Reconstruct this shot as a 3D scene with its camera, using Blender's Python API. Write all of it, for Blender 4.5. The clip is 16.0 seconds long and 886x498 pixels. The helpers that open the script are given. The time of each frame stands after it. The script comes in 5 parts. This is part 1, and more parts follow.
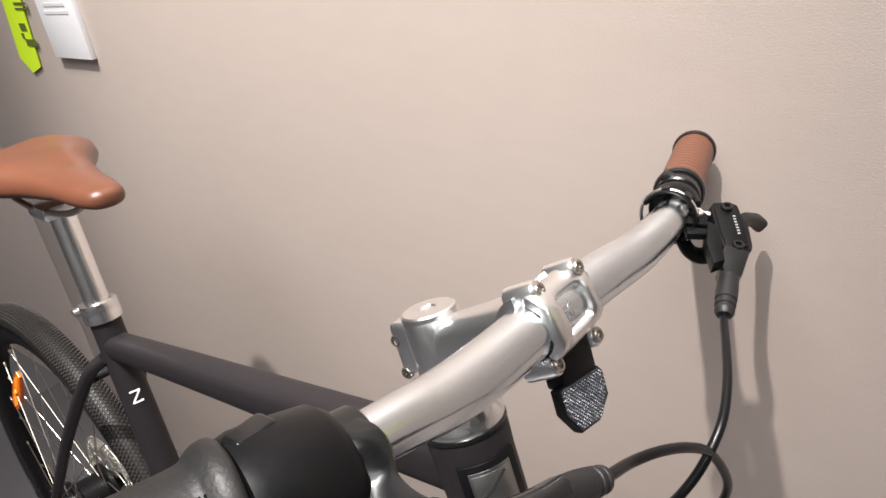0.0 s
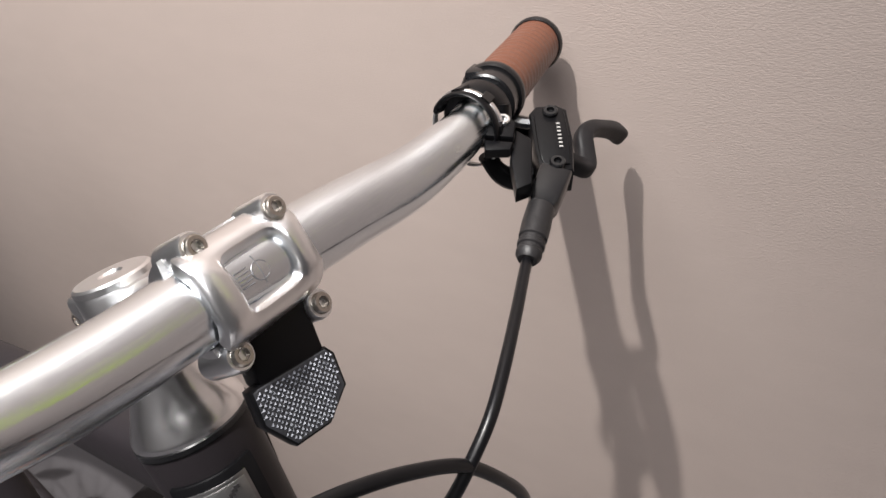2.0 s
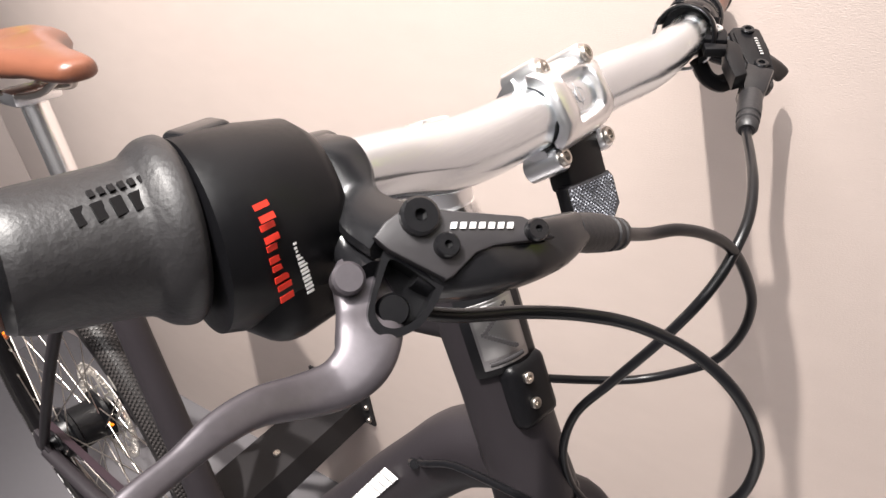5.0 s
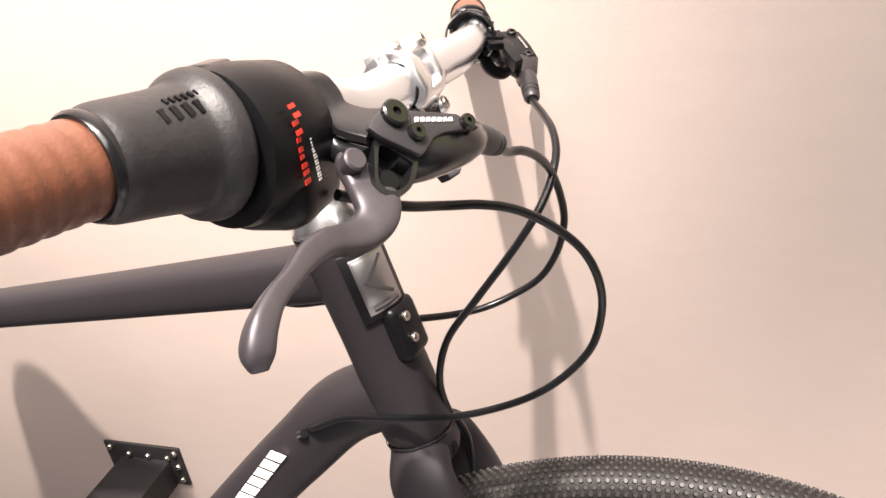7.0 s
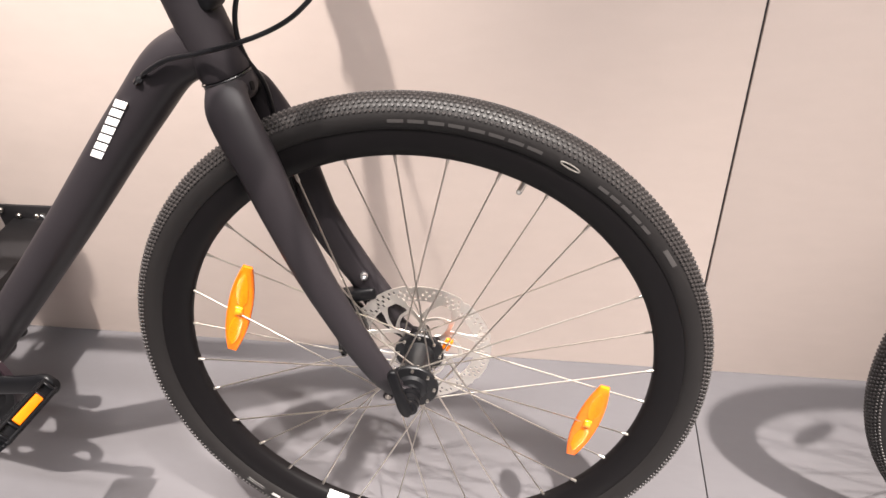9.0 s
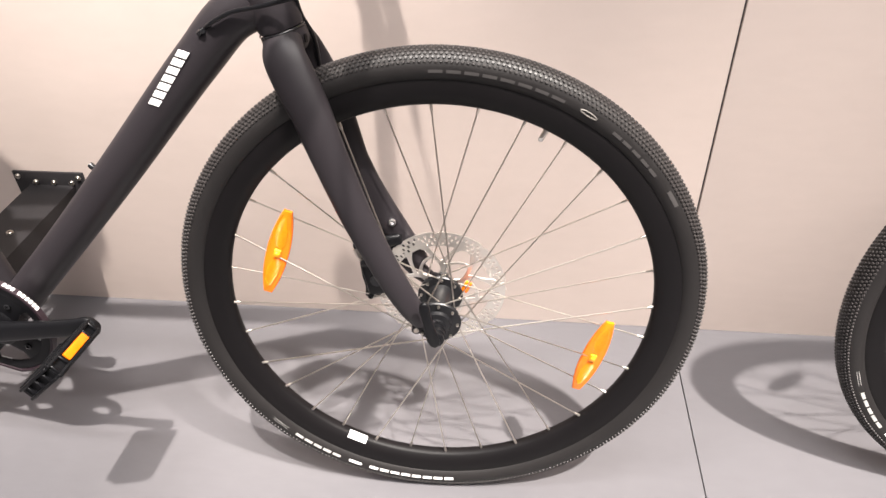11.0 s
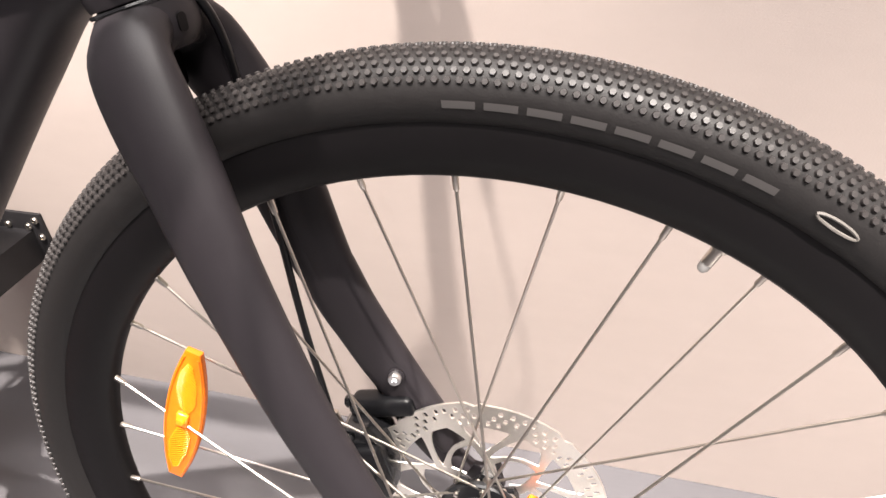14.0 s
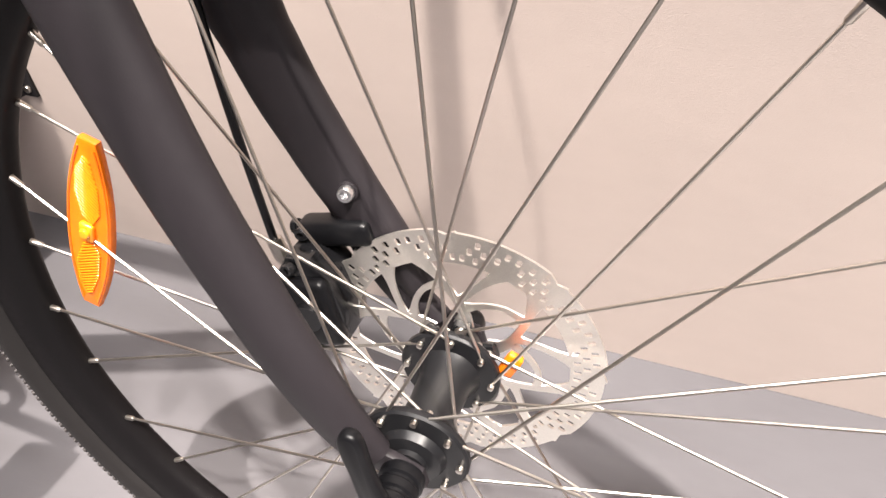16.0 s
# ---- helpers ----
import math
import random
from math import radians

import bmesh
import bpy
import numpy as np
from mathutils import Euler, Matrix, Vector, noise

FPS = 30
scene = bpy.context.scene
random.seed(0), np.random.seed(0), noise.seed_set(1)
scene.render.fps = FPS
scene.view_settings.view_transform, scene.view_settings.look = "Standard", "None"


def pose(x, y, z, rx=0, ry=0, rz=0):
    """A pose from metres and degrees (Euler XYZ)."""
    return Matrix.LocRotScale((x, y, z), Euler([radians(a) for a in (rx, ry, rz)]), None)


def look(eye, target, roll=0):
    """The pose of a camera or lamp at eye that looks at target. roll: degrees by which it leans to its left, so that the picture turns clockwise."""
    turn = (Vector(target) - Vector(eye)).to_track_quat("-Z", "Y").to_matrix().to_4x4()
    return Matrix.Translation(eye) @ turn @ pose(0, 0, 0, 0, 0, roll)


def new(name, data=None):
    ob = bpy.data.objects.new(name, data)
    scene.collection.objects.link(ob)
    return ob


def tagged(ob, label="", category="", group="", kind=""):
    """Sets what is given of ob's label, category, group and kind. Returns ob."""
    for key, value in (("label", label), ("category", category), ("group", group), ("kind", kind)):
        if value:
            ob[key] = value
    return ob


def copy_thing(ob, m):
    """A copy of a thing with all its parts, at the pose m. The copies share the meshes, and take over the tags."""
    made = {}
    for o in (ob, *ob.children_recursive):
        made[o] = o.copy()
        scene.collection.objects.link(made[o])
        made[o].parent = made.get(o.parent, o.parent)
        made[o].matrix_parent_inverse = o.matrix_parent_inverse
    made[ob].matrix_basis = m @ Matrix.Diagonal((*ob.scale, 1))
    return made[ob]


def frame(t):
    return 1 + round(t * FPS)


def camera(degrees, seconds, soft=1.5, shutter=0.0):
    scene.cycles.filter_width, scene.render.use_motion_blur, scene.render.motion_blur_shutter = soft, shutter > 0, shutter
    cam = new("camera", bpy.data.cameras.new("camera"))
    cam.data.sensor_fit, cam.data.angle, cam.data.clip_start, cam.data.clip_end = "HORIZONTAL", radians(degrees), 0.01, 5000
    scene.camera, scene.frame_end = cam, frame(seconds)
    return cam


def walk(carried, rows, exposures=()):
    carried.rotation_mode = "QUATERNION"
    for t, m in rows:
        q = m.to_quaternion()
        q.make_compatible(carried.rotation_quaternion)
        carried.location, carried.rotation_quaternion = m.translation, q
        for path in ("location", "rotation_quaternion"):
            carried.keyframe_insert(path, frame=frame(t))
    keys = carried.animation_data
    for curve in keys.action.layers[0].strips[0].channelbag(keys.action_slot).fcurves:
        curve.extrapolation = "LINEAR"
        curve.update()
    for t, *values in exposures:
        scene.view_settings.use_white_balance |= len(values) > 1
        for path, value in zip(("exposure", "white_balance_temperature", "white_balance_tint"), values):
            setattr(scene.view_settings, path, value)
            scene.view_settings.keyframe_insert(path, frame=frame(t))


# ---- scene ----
cam = camera(63.6, 16.0)
PATH = [
    (0, (0.012, -0.182, 1.181), (-1.149, 1.151, 0.247), -8.4),
    (0.5, (0.045, -0.109, 1.158), (-1.102, 1.221, 0.202), -7.7),
    (1, (0.052, -0.083, 1.148), (-1.059, 1.25, 0.155), -8.2),
    (1.5, (0.043, -0.046, 1.125), (-1.08, 1.239, 0.082), -10.3),
    (2, (0.036, -0.032, 1.107), (-1.01, 1.262, -0.004), -10.4),
    (2.5, (0.033, -0.035, 1.109), (-0.97, 1.291, -0.003), -9.8),
    (3, (0.036, -0.041, 1.11), (-0.989, 1.3, 0.038), -10.2),
    (3.5, (0.045, -0.086, 1.111), (-1.037, 1.259, 0.101), -11.3),
    (4, (0.031, -0.147, 1.102), (-1.074, 1.245, 0.184), -9.3),
    (4.5, (0.017, -0.186, 1.088), (-1.114, 1.15, 0.12), -9.0),
    (4.7, (0.014, -0.19, 1.087), (-1.136, 1.103, 0.084), -9.1),
    (6.8, (-0.02, -0.263, 1.078), (-0.728, 1.35, 0.132), -8.2),
    (7, (-0.018, -0.312, 1.077), (-0.551, 1.371, 0.138), -6.8),
    (7.2, (-0.022, -0.35, 1.059), (-0.32, 1.405, 0.146), -4.6),
    (7.4, (-0.015, -0.373, 1.053), (-0.126, 1.38, 0.096), -2.8),
    (7.5, (0.006, -0.397, 1.048), (-0.128, 1.353, 0.090), -2.4),
    (7.6, (0.022, -0.409, 1.041), (-0.115, 1.332, 0.065), -1.9),
    (8, (0.106, -0.458, 1.03), (-0.055, 1.223, -0.042), -0.9),
    (8.5, (0.181, -0.519, 0.986), (-0.122, 1.12, -0.121), -3.6),
    (9, (0.155, -0.567, 1.005), (-0.139, 0.987, -0.218), -4.0),
    (11.5, (0.089, -0.696, 1.0), (-0.088, 0.883, -0.214), -1.3),
    (12, (0.085, -0.683, 1.014), (-0.113, 0.872, -0.228), -1.1),
    (12.5, (0.071, -0.693, 0.994), (-0.111, 0.884, -0.223), -0.8),
    (13, (0.059, -0.618, 0.972), (-0.055, 0.957, -0.255), 0.0),
    (13.5, (0.067, -0.375, 0.91), (-0.233, 1.19, -0.299), -4.4),
    (14, (0.088, -0.249, 0.82), (-0.435, 1.284, -0.353), -4.6),
    (14.5, (0.11, -0.206, 0.726), (-0.428, 1.273, -0.508), -3.8),
    (15, (0.103, -0.192, 0.696), (-0.487, 1.174, -0.64), -5.4),
    (15.5, (0.103, -0.179, 0.703), (-0.539, 1.077, -0.715), -7.4),
    (16, (0.11, -0.191, 0.694), (-0.496, 1.152, -0.659), -4.9),
]
EXPOSURES = [(0.0, .38, 6350, 7), (0.5, .18, 6290, 8), (1.0, .10, 6280, 9), (2.5, .10, 6280, 9), (3.3, .09, 6280, 9), (4.0, .16, 6320, 10), (4.5, .72, 6320, 9), (6.8, 1.38, 6820, 13), (7.2, 1.28, 6820, 13), (7.6, 1.14, 6760, 11), (8.1, 1.18, 6680, 10), (8.5, 1.27, 6620, 10), (9.0, 1.36, 6560, 11), (11.5, 1.47, 6520, 10), (13.2, 1.45, 6520, 10), (14.0, 1.54, 6560, 11), (15.0, 1.38, 6580, 11), (16.0, 1.42, 6580, 11)]
walk(cam, [(t, look(eye, target, roll)) for t, eye, target, roll in PATH], EXPOSURES)

# ---- light ----
world = bpy.data.worlds.new("hall")
scene.world = world
world.use_nodes = True
world.node_tree.nodes["Background"].inputs[0].default_value = (1.0, 0.96, 0.92, 1)
world.node_tree.nodes["Background"].inputs[1].default_value = 0.15


def spot_lamp(name, eye, target, watts, radius, cone, colour):
    data = bpy.data.lights.new(name, "SPOT")
    data.energy, data.shadow_soft_size, data.spot_size, data.spot_blend, data.color = watts, radius, radians(cone), 0.9, colour
    ob = new(name, data)
    ob.matrix_world = look(eye, target)
    return ob


def panel_lamp(name, eye, target, watts, sx, sy, colour):
    data = bpy.data.lights.new(name, "AREA")
    data.shape, data.size, data.size_y, data.energy, data.color = "RECTANGLE", sx, sy, watts, colour
    ob = new(name, data)
    ob.matrix_world = look(eye, target)
    return ob


KEY = (-0.27, -1.18, 4.5)
spot_lamp("key_spot", KEY, (-0.72, 0.385, 0.54), 1060, 0.045, 26, (1.0, 0.93, 0.86))
spot_lamp("side_spot", (1.75, -1.25, 4.4), (0.39, -0.20, 0.0), 1370, 0.06, 23, (1.0, 0.93, 0.86))
panel_lamp("ceiling_panel_light", (0.60, -2.0, 4.2), (0.45, -1.2, 0.0), 108, 3.6, 2.0, (1.0, 0.95, 0.92))
panel_lamp("ceiling_strip_light", (-0.30, -0.70, 4.3), (-0.30, -0.70, 0), 74, 2.6, 0.25, (1.0, 0.96, 0.94))

# ---- materials ----


def material(name, colour, rough=0.5, metal=0.0, grain=(), bump=0.0, bump_scale=200.0, vary=0.0, vary_scale=6.0, coat=0.0, stretch=(1, 1, 1), rough_vary=0.0, spec=0.5, turned=0.0):
    mat = bpy.data.materials.new(name)
    mat.use_nodes = True
    nt = mat.node_tree
    b = nt.nodes["Principled BSDF"]
    b.inputs["Roughness"].default_value = rough
    b.inputs["Metallic"].default_value = metal
    b.inputs["Specular IOR Level"].default_value = spec
    b.inputs["Coat Weight"].default_value = coat
    b.inputs["Base Color"].default_value = (*colour, 1)
    if turned:
        # polishing lines round the bar draw its highlights out along it
        tg = nt.nodes.new("ShaderNodeTangent")
        tg.direction_type, tg.axis = "RADIAL", "Y"
        nt.links.new(tg.outputs[0], b.inputs["Tangent"])
        b.inputs["Anisotropic"].default_value = turned
        b.inputs["Anisotropic Rotation"].default_value = 0.25
    tc = nt.nodes.new("ShaderNodeTexCoord")
    mp = nt.nodes.new("ShaderNodeMapping")
    mp.inputs["Scale"].default_value = stretch
    nt.links.new(tc.outputs["Object"], mp.inputs[0])
    if vary:
        n1 = nt.nodes.new("ShaderNodeTexNoise")
        n1.inputs["Scale"].default_value, n1.inputs["Detail"].default_value = vary_scale, 5
        n2 = nt.nodes.new("ShaderNodeTexNoise")
        n2.inputs["Scale"].default_value, n2.inputs["Detail"].default_value = vary_scale * 23, 3
        nt.links.new(mp.outputs[0], n1.inputs[0])
        nt.links.new(mp.outputs[0], n2.inputs[0])
        add = nt.nodes.new("ShaderNodeMath")
        nt.links.new(n1.outputs[0], add.inputs[0])
        nt.links.new(n2.outputs[0], add.inputs[1])
        ramp = nt.nodes.new("ShaderNodeMapRange")
        ramp.inputs["From Min"].default_value, ramp.inputs["From Max"].default_value = 0.6, 1.4
        ramp.inputs["To Min"].default_value, ramp.inputs["To Max"].default_value = 1 - vary, 1 + vary
        nt.links.new(add.outputs[0], ramp.inputs[0])
        mul = nt.nodes.new("ShaderNodeVectorMath")
        mul.operation = "SCALE"
        mul.inputs[0].default_value = colour
        nt.links.new(ramp.outputs[0], mul.inputs["Scale"])
        nt.links.new(mul.outputs[0], b.inputs["Base Color"])
        if rough_vary:
            r2 = nt.nodes.new("ShaderNodeMapRange")
            r2.inputs["From Min"].default_value, r2.inputs["From Max"].default_value = 0.6, 1.4
            r2.inputs["To Min"].default_value, r2.inputs["To Max"].default_value = rough - rough_vary, rough + rough_vary
            nt.links.new(add.outputs[0], r2.inputs[0])
            nt.links.new(r2.outputs[0], b.inputs["Roughness"])
    if bump:
        n3 = nt.nodes.new("ShaderNodeTexNoise")
        n3.inputs["Scale"].default_value, n3.inputs["Detail"].default_value = bump_scale, 3
        nt.links.new(mp.outputs[0], n3.inputs[0])
        bp = nt.nodes.new("ShaderNodeBump")
        bp.inputs["Strength"].default_value, bp.inputs["Distance"].default_value = bump, 0.001
        nt.links.new(n3.outputs[0], bp.inputs["Height"])
        nt.links.new(bp.outputs[0], b.inputs["Normal"])
    return mat


WALL = material("textured_wall_covering", (0.54, 0.455, 0.415), 0.55, vary=0.03, vary_scale=2.0, bump=0.25, bump_scale=1050, stretch=(0.42, 1, 1.15), spec=0.4)
FLOOR = material("grey_floor_board", (0.104, 0.100, 0.107), 0.42, vary=0.05, vary_scale=3.0, bump=0.12, bump_scale=120, stretch=(0.4, 1, 1), rough_vary=0.06)
SEAM = material("dark_joint", (0.02, 0.018, 0.02), 0.7)
CEIL = material("hall_ceiling", (0.13, 0.13, 0.135), 0.8, vary=0.05)
HALL = material("hall_wall", (0.19, 0.19, 0.195), 0.8, vary=0.05)
PAINT = material("matt_black_frame_paint", (0.0172, 0.0145, 0.0168), 0.48, vary=0.08, vary_scale=8, bump=0.06, bump_scale=900, rough_vary=0.04, spec=0.30)
SILVER = material("satin_polished_aluminium", (0.97, 0.97, 0.975), 0.29, 1.0)
POLISHED = material("bright_polished_aluminium", (0.97, 0.965, 0.965), 0.23, 1.0)
BRUSHED = material("polished_aluminium_bar", (0.90, 0.95, 1.0), 0.20, 1.0, vary=0.10, vary_scale=70, bump=0.03, bump_scale=900, stretch=(1, 0.035, 1), rough_vary=0.09, turned=0.75)
STEEL = material("steel", (0.57, 0.525, 0.475), 0.30, 1.0, vary=0.08, vary_scale=60)
ROTOR = material("brake_rotor_steel", (0.84, 0.80, 0.75), 0.42, 1.0, vary=0.08, vary_scale=40, rough_vary=0.05)
HUBBLACK = material("anodised_black_hub", (0.008, 0.008, 0.009), 0.34, vary=0.1, vary_scale=60, spec=0.3)
BLACK = material("black_plastic", (0.0042, 0.0042, 0.005), 0.36, vary=0.12, vary_scale=20, bump=0.02, bump_scale=900, rough_vary=0.05, spec=0.22)
GLOSS = material("glossy_black_metal", (0.008, 0.008, 0.009), 0.2, vary=0.1, vary_scale=20, rough_vary=0.05)
COVER = material("dark_grey_satin_cover", (0.026, 0.024, 0.026), 0.45, vary=0.10, vary_scale=20, bump=0.03, bump_scale=900, rough_vary=0.05)
LEVER = material("dark_grey_anodised_metal", (0.078, 0.070, 0.078), 0.40, 0.55, vary=0.10, vary_scale=20, bump=0.03, bump_scale=900, rough_vary=0.06)
RUBBER = material("black_rubber", (0.017, 0.016, 0.017), 0.45, vary=0.14, vary_scale=15, bump=0.18, bump_scale=600, rough_vary=0.06, spec=0.45)
TYRE = material("tyre_rubber", (0.012, 0.0107, 0.0107), 0.55, vary=0.15, vary_scale=10, bump=0.15, bump_scale=900, rough_vary=0.06, spec=0.25)
# lighter than TYRE: the sheen on the knobs is painted into the colour
TREAD = material("tread_rubber_with_sheen", (0.030, 0.0265, 0.026), 0.42, vary=0.18, vary_scale=12, bump=0.1, bump_scale=900, rough_vary=0.06, spec=0.33)
RIM = material("matt_black_rim", (0.004, 0.0034, 0.0038), 0.5, vary=0.1, vary_scale=10, rough_vary=0.05, spec=0.16)
CABLE = material("black_cable_housing", (0.005, 0.005, 0.006), 0.28, vary=0.1, vary_scale=20, spec=0.34)
LEATHER = material("brown_leather", (0.142, 0.052, 0.029), 0.34, vary=0.14, vary_scale=18, bump=0.2, bump_scale=700, rough_vary=0.06, spec=0.6)
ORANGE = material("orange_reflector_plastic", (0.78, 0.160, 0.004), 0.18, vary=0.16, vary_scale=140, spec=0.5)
# brighter copy of ORANGE: light caught by the reflector ridges, put into the colour
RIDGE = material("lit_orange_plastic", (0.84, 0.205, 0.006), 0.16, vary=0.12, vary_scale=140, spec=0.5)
AMBER = material("yellow_amber_plastic", (0.84, 0.28, 0.010), 0.2, vary=0.1, vary_scale=100, spec=0.6)
RED = material("red_print", (0.62, 0.03, 0.015), 0.45)
WHITE = material("white_print", (0.82, 0.81, 0.80), 0.5)
TYREMARK = material("moulded_rubber_mark", (0.05, 0.046, 0.045), 0.45)
PALE = material("pale_print", (0.12, 0.11, 0.10), 0.5)
LIGHTP = material("light_grey_print", (0.36, 0.35, 0.34), 0.5)
FIELD = material("pale_metal_plate", (0.44, 0.435, 0.43), 0.34, 1.0)
ETCH = material("etched_grey_metal", (0.30, 0.30, 0.31), 0.5, 0.8)
BADGE = material("grey_metal_plate", (0.36, 0.35, 0.35), 0.30, 1.0)
CLEAR = material("clear_reflector_lens", (0.10, 0.104, 0.118), 0.46, 0.75, vary=0.30, vary_scale=420)
PAPER = material("white_paper", (0.78, 0.77, 0.80), 0.7, vary=0.02)
FAINT = material("faint_grey_print", (0.58, 0.57, 0.60), 0.7)
LIME = material("lime_paper", (0.62, 0.85, 0.02), 0.6, vary=0.03)
TAGPRINT = material("faded_black_print", (0.10, 0.12, 0.02), 0.6)
STEELBLACK = material("black_powder_coated_steel", (0.012, 0.011, 0.012), 0.52, vary=0.15, vary_scale=14, bump=0.08, bump_scale=600, rough_vary=0.05, spec=0.28)
BELT = material("belt_rubber", (0.016, 0.008, 0.012), 0.5, vary=0.1, vary_scale=30)

# ---- mesh helpers ----


def part(name, bm, mat, parent=None, label="", m=None, angle=38):
    """One bmesh as one smooth-shaded mesh object under a thing or a part."""
    me = bpy.data.meshes.new(name)
    bmesh.ops.recalc_face_normals(bm, faces=bm.faces)
    bm.to_mesh(me)
    bm.free()
    me.shade_smooth()
    me.set_sharp_from_angle(angle=radians(angle))
    me.materials.append(mat)
    ob = new(name, me)
    if parent is not None:
        ob.parent = parent
    if m is not None:
        ob.matrix_basis = m
    if label:
        tagged(ob, label)
    return ob


def again(ob, m):
    """The same mesh once more, under the same parent."""
    twin = ob.copy()
    scene.collection.objects.link(twin)
    twin.matrix_basis = m
    return twin


def glide(pts, n):
    """Points of any length of tuple, made n times finer along a smooth curve."""
    p = [np.array(q, float) for q in pts]
    p = [2 * p[0] - p[1]] + p + [2 * p[-1] - p[-2]]
    out = []
    for i in range(1, len(p) - 2):
        a, b, c, d = p[i - 1 : i + 3]
        for k in range(n):
            t = k / n
            out.append(0.5 * (2 * b + (c - a) * t + (2 * a - 5 * b + 4 * c - d) * t * t + (3 * b - a - 3 * c + d) * t**3))
    out.append(p[-2])
    return out


def tube(rows, seg=16, up=(0, 0, 1), caps=True, bm=None, power=2.0):
    """A tube along rows of (x, y, z, radius) or (x, y, z, radius across, radius along up)."""
    bm = bm or bmesh.new()
    pts = [Vector(r[:3]) for r in rows]
    rings, v = [], Vector(up)
    for i, r in enumerate(rows):
        way = (pts[min(i + 1, len(pts) - 1)] - pts[max(i - 1, 0)]).normalized()
        v = (v - way * v.dot(way)).normalized()
        side = way.cross(v)
        a, b = r[3], r[4] if len(r) > 4 else r[3]
        ring = []
        for k in range(seg):
            w = 2 * math.pi * k / seg
            c, s = math.cos(w), math.sin(w)
            c, s = math.copysign(abs(c) ** (2 / power), c), math.copysign(abs(s) ** (2 / power), s)
            ring.append(bm.verts.new(pts[i] + side * (a * c) + v * (b * s)))
        rings.append(ring)
    for r0, r1 in zip(rings, rings[1:]):
        for k in range(seg):
            bm.faces.new((r0[k], r0[(k + 1) % seg], r1[(k + 1) % seg], r1[k]))
    if caps:
        bm.faces.new(rings[0])
        bm.faces.new(rings[-1])
    return bm


def lathe(profile, seg=32, at=(0, 0, 0), axis=(0, 1, 0), bm=None, closed=False, a0=0.0, a1=2 * math.pi, up=None):
    """(radius, height) rows turned round an axis through at."""
    bm = bm or bmesh.new()
    ax = Vector(axis).normalized()
    u = Vector(up) if up else (Vector((1, 0, 0)) if abs(ax.x) < 0.9 else Vector((0, 0, 1)))
    u = (u - ax * u.dot(ax)).normalized()
    w = ax.cross(u)
    whole = a1 - a0 > 6.28
    rings = []
    for k in range(seg if whole else seg + 1):
        t = a0 + (a1 - a0) * k / seg
        d = u * math.cos(t) + w * math.sin(t)
        rings.append([bm.verts.new(Vector(at) + ax * h + d * max(r, 1e-5)) for r, h in profile])
    n = len(profile)
    for k in range(seg):
        r0, r1 = rings[k], rings[(k + 1) % len(rings)]
        for i in range(n if closed else n - 1):
            bm.faces.new((r0[i], r0[(i + 1) % n], r1[(i + 1) % n], r1[i]))
    if not whole and closed:
        bm.faces.new(rings[0])
        bm.faces.new(rings[-1])
    return bm


def basis(at, x, y):
    """A pose at a place whose first axis goes along x and second near y."""
    x = Vector(x).normalized()
    z = x.cross(Vector(y)).normalized()
    y = z.cross(x)
    m = Matrix((x, y, z)).transposed().to_4x4()
    m.translation = Vector(at)
    return m


def rbox(sx, sy, sz, bevel, m=None, bm=None, seg=2):
    """A box with rounded edges."""
    one = bmesh.new()
    bmesh.ops.create_cube(one, size=1)
    bmesh.ops.scale(one, vec=(sx, sy, sz), verts=one.verts)
    if bevel:
        bmesh.ops.bevel(one, geom=one.edges[:], offset=bevel, segments=seg, affect="EDGES", profile=0.5)
    if m is not None:
        bmesh.ops.transform(one, matrix=m, verts=one.verts)
    if bm is None:
        return one
    return merge(bm, one)


def merge(bm, one):
    me = bpy.data.meshes.new("tmp")
    one.to_mesh(me)
    one.free()
    bm.from_mesh(me)
    bpy.data.meshes.remove(me)
    return bm


def slab(outline, thick, bevel=0.0, m=None, bm=None, seg=2):
    """A flat outline in x and y, thick along z about its middle, with rounded rims."""
    one = bmesh.new()
    low = [one.verts.new((x, y, -thick / 2)) for x, y in outline]
    face = one.faces.new(low)
    ext = bmesh.ops.extrude_face_region(one, geom=[face])
    bmesh.ops.translate(one, vec=(0, 0, thick), verts=[g for g in ext["geom"] if isinstance(g, bmesh.types.BMVert)])
    if bevel:
        rims = [e for e in one.edges if abs(e.verts[0].co.z - e.verts[1].co.z) < 1e-6]
        bmesh.ops.bevel(one, geom=rims, offset=bevel, segments=seg, affect="EDGES", profile=0.5)
    if m is not None:
        bmesh.ops.transform(one, matrix=m, verts=one.verts)
    if bm is None:
        return one
    return merge(bm, one)


def rounded(sx, sy, r, n=4):
    """The outline of a rectangle with round corners."""
    out = []
    for cx, cy, a in ((1, 1, 0), (-1, 1, 90), (-1, -1, 180), (1, -1, 270)):
        for k in range(n + 1):
            w = radians(a + 90 * k / n)
            out.append((cx * (sx / 2 - r) + r * math.cos(w), cy * (sy / 2 - r) + r * math.sin(w)))
    return out


def screw(at, axis, radius, height, socket=0.5):
    """A round screw head with a six-sided socket."""
    bm = lathe([(0.0, 0), (radius, 0), (radius, height * 0.75), (radius * 0.85, height), (radius * socket, height)], 20, at, axis)
    lathe([(radius * socket, height), (radius * socket * 0.95, height * 0.35), (0, height * 0.35)], 6, at, axis, bm)
    return bm


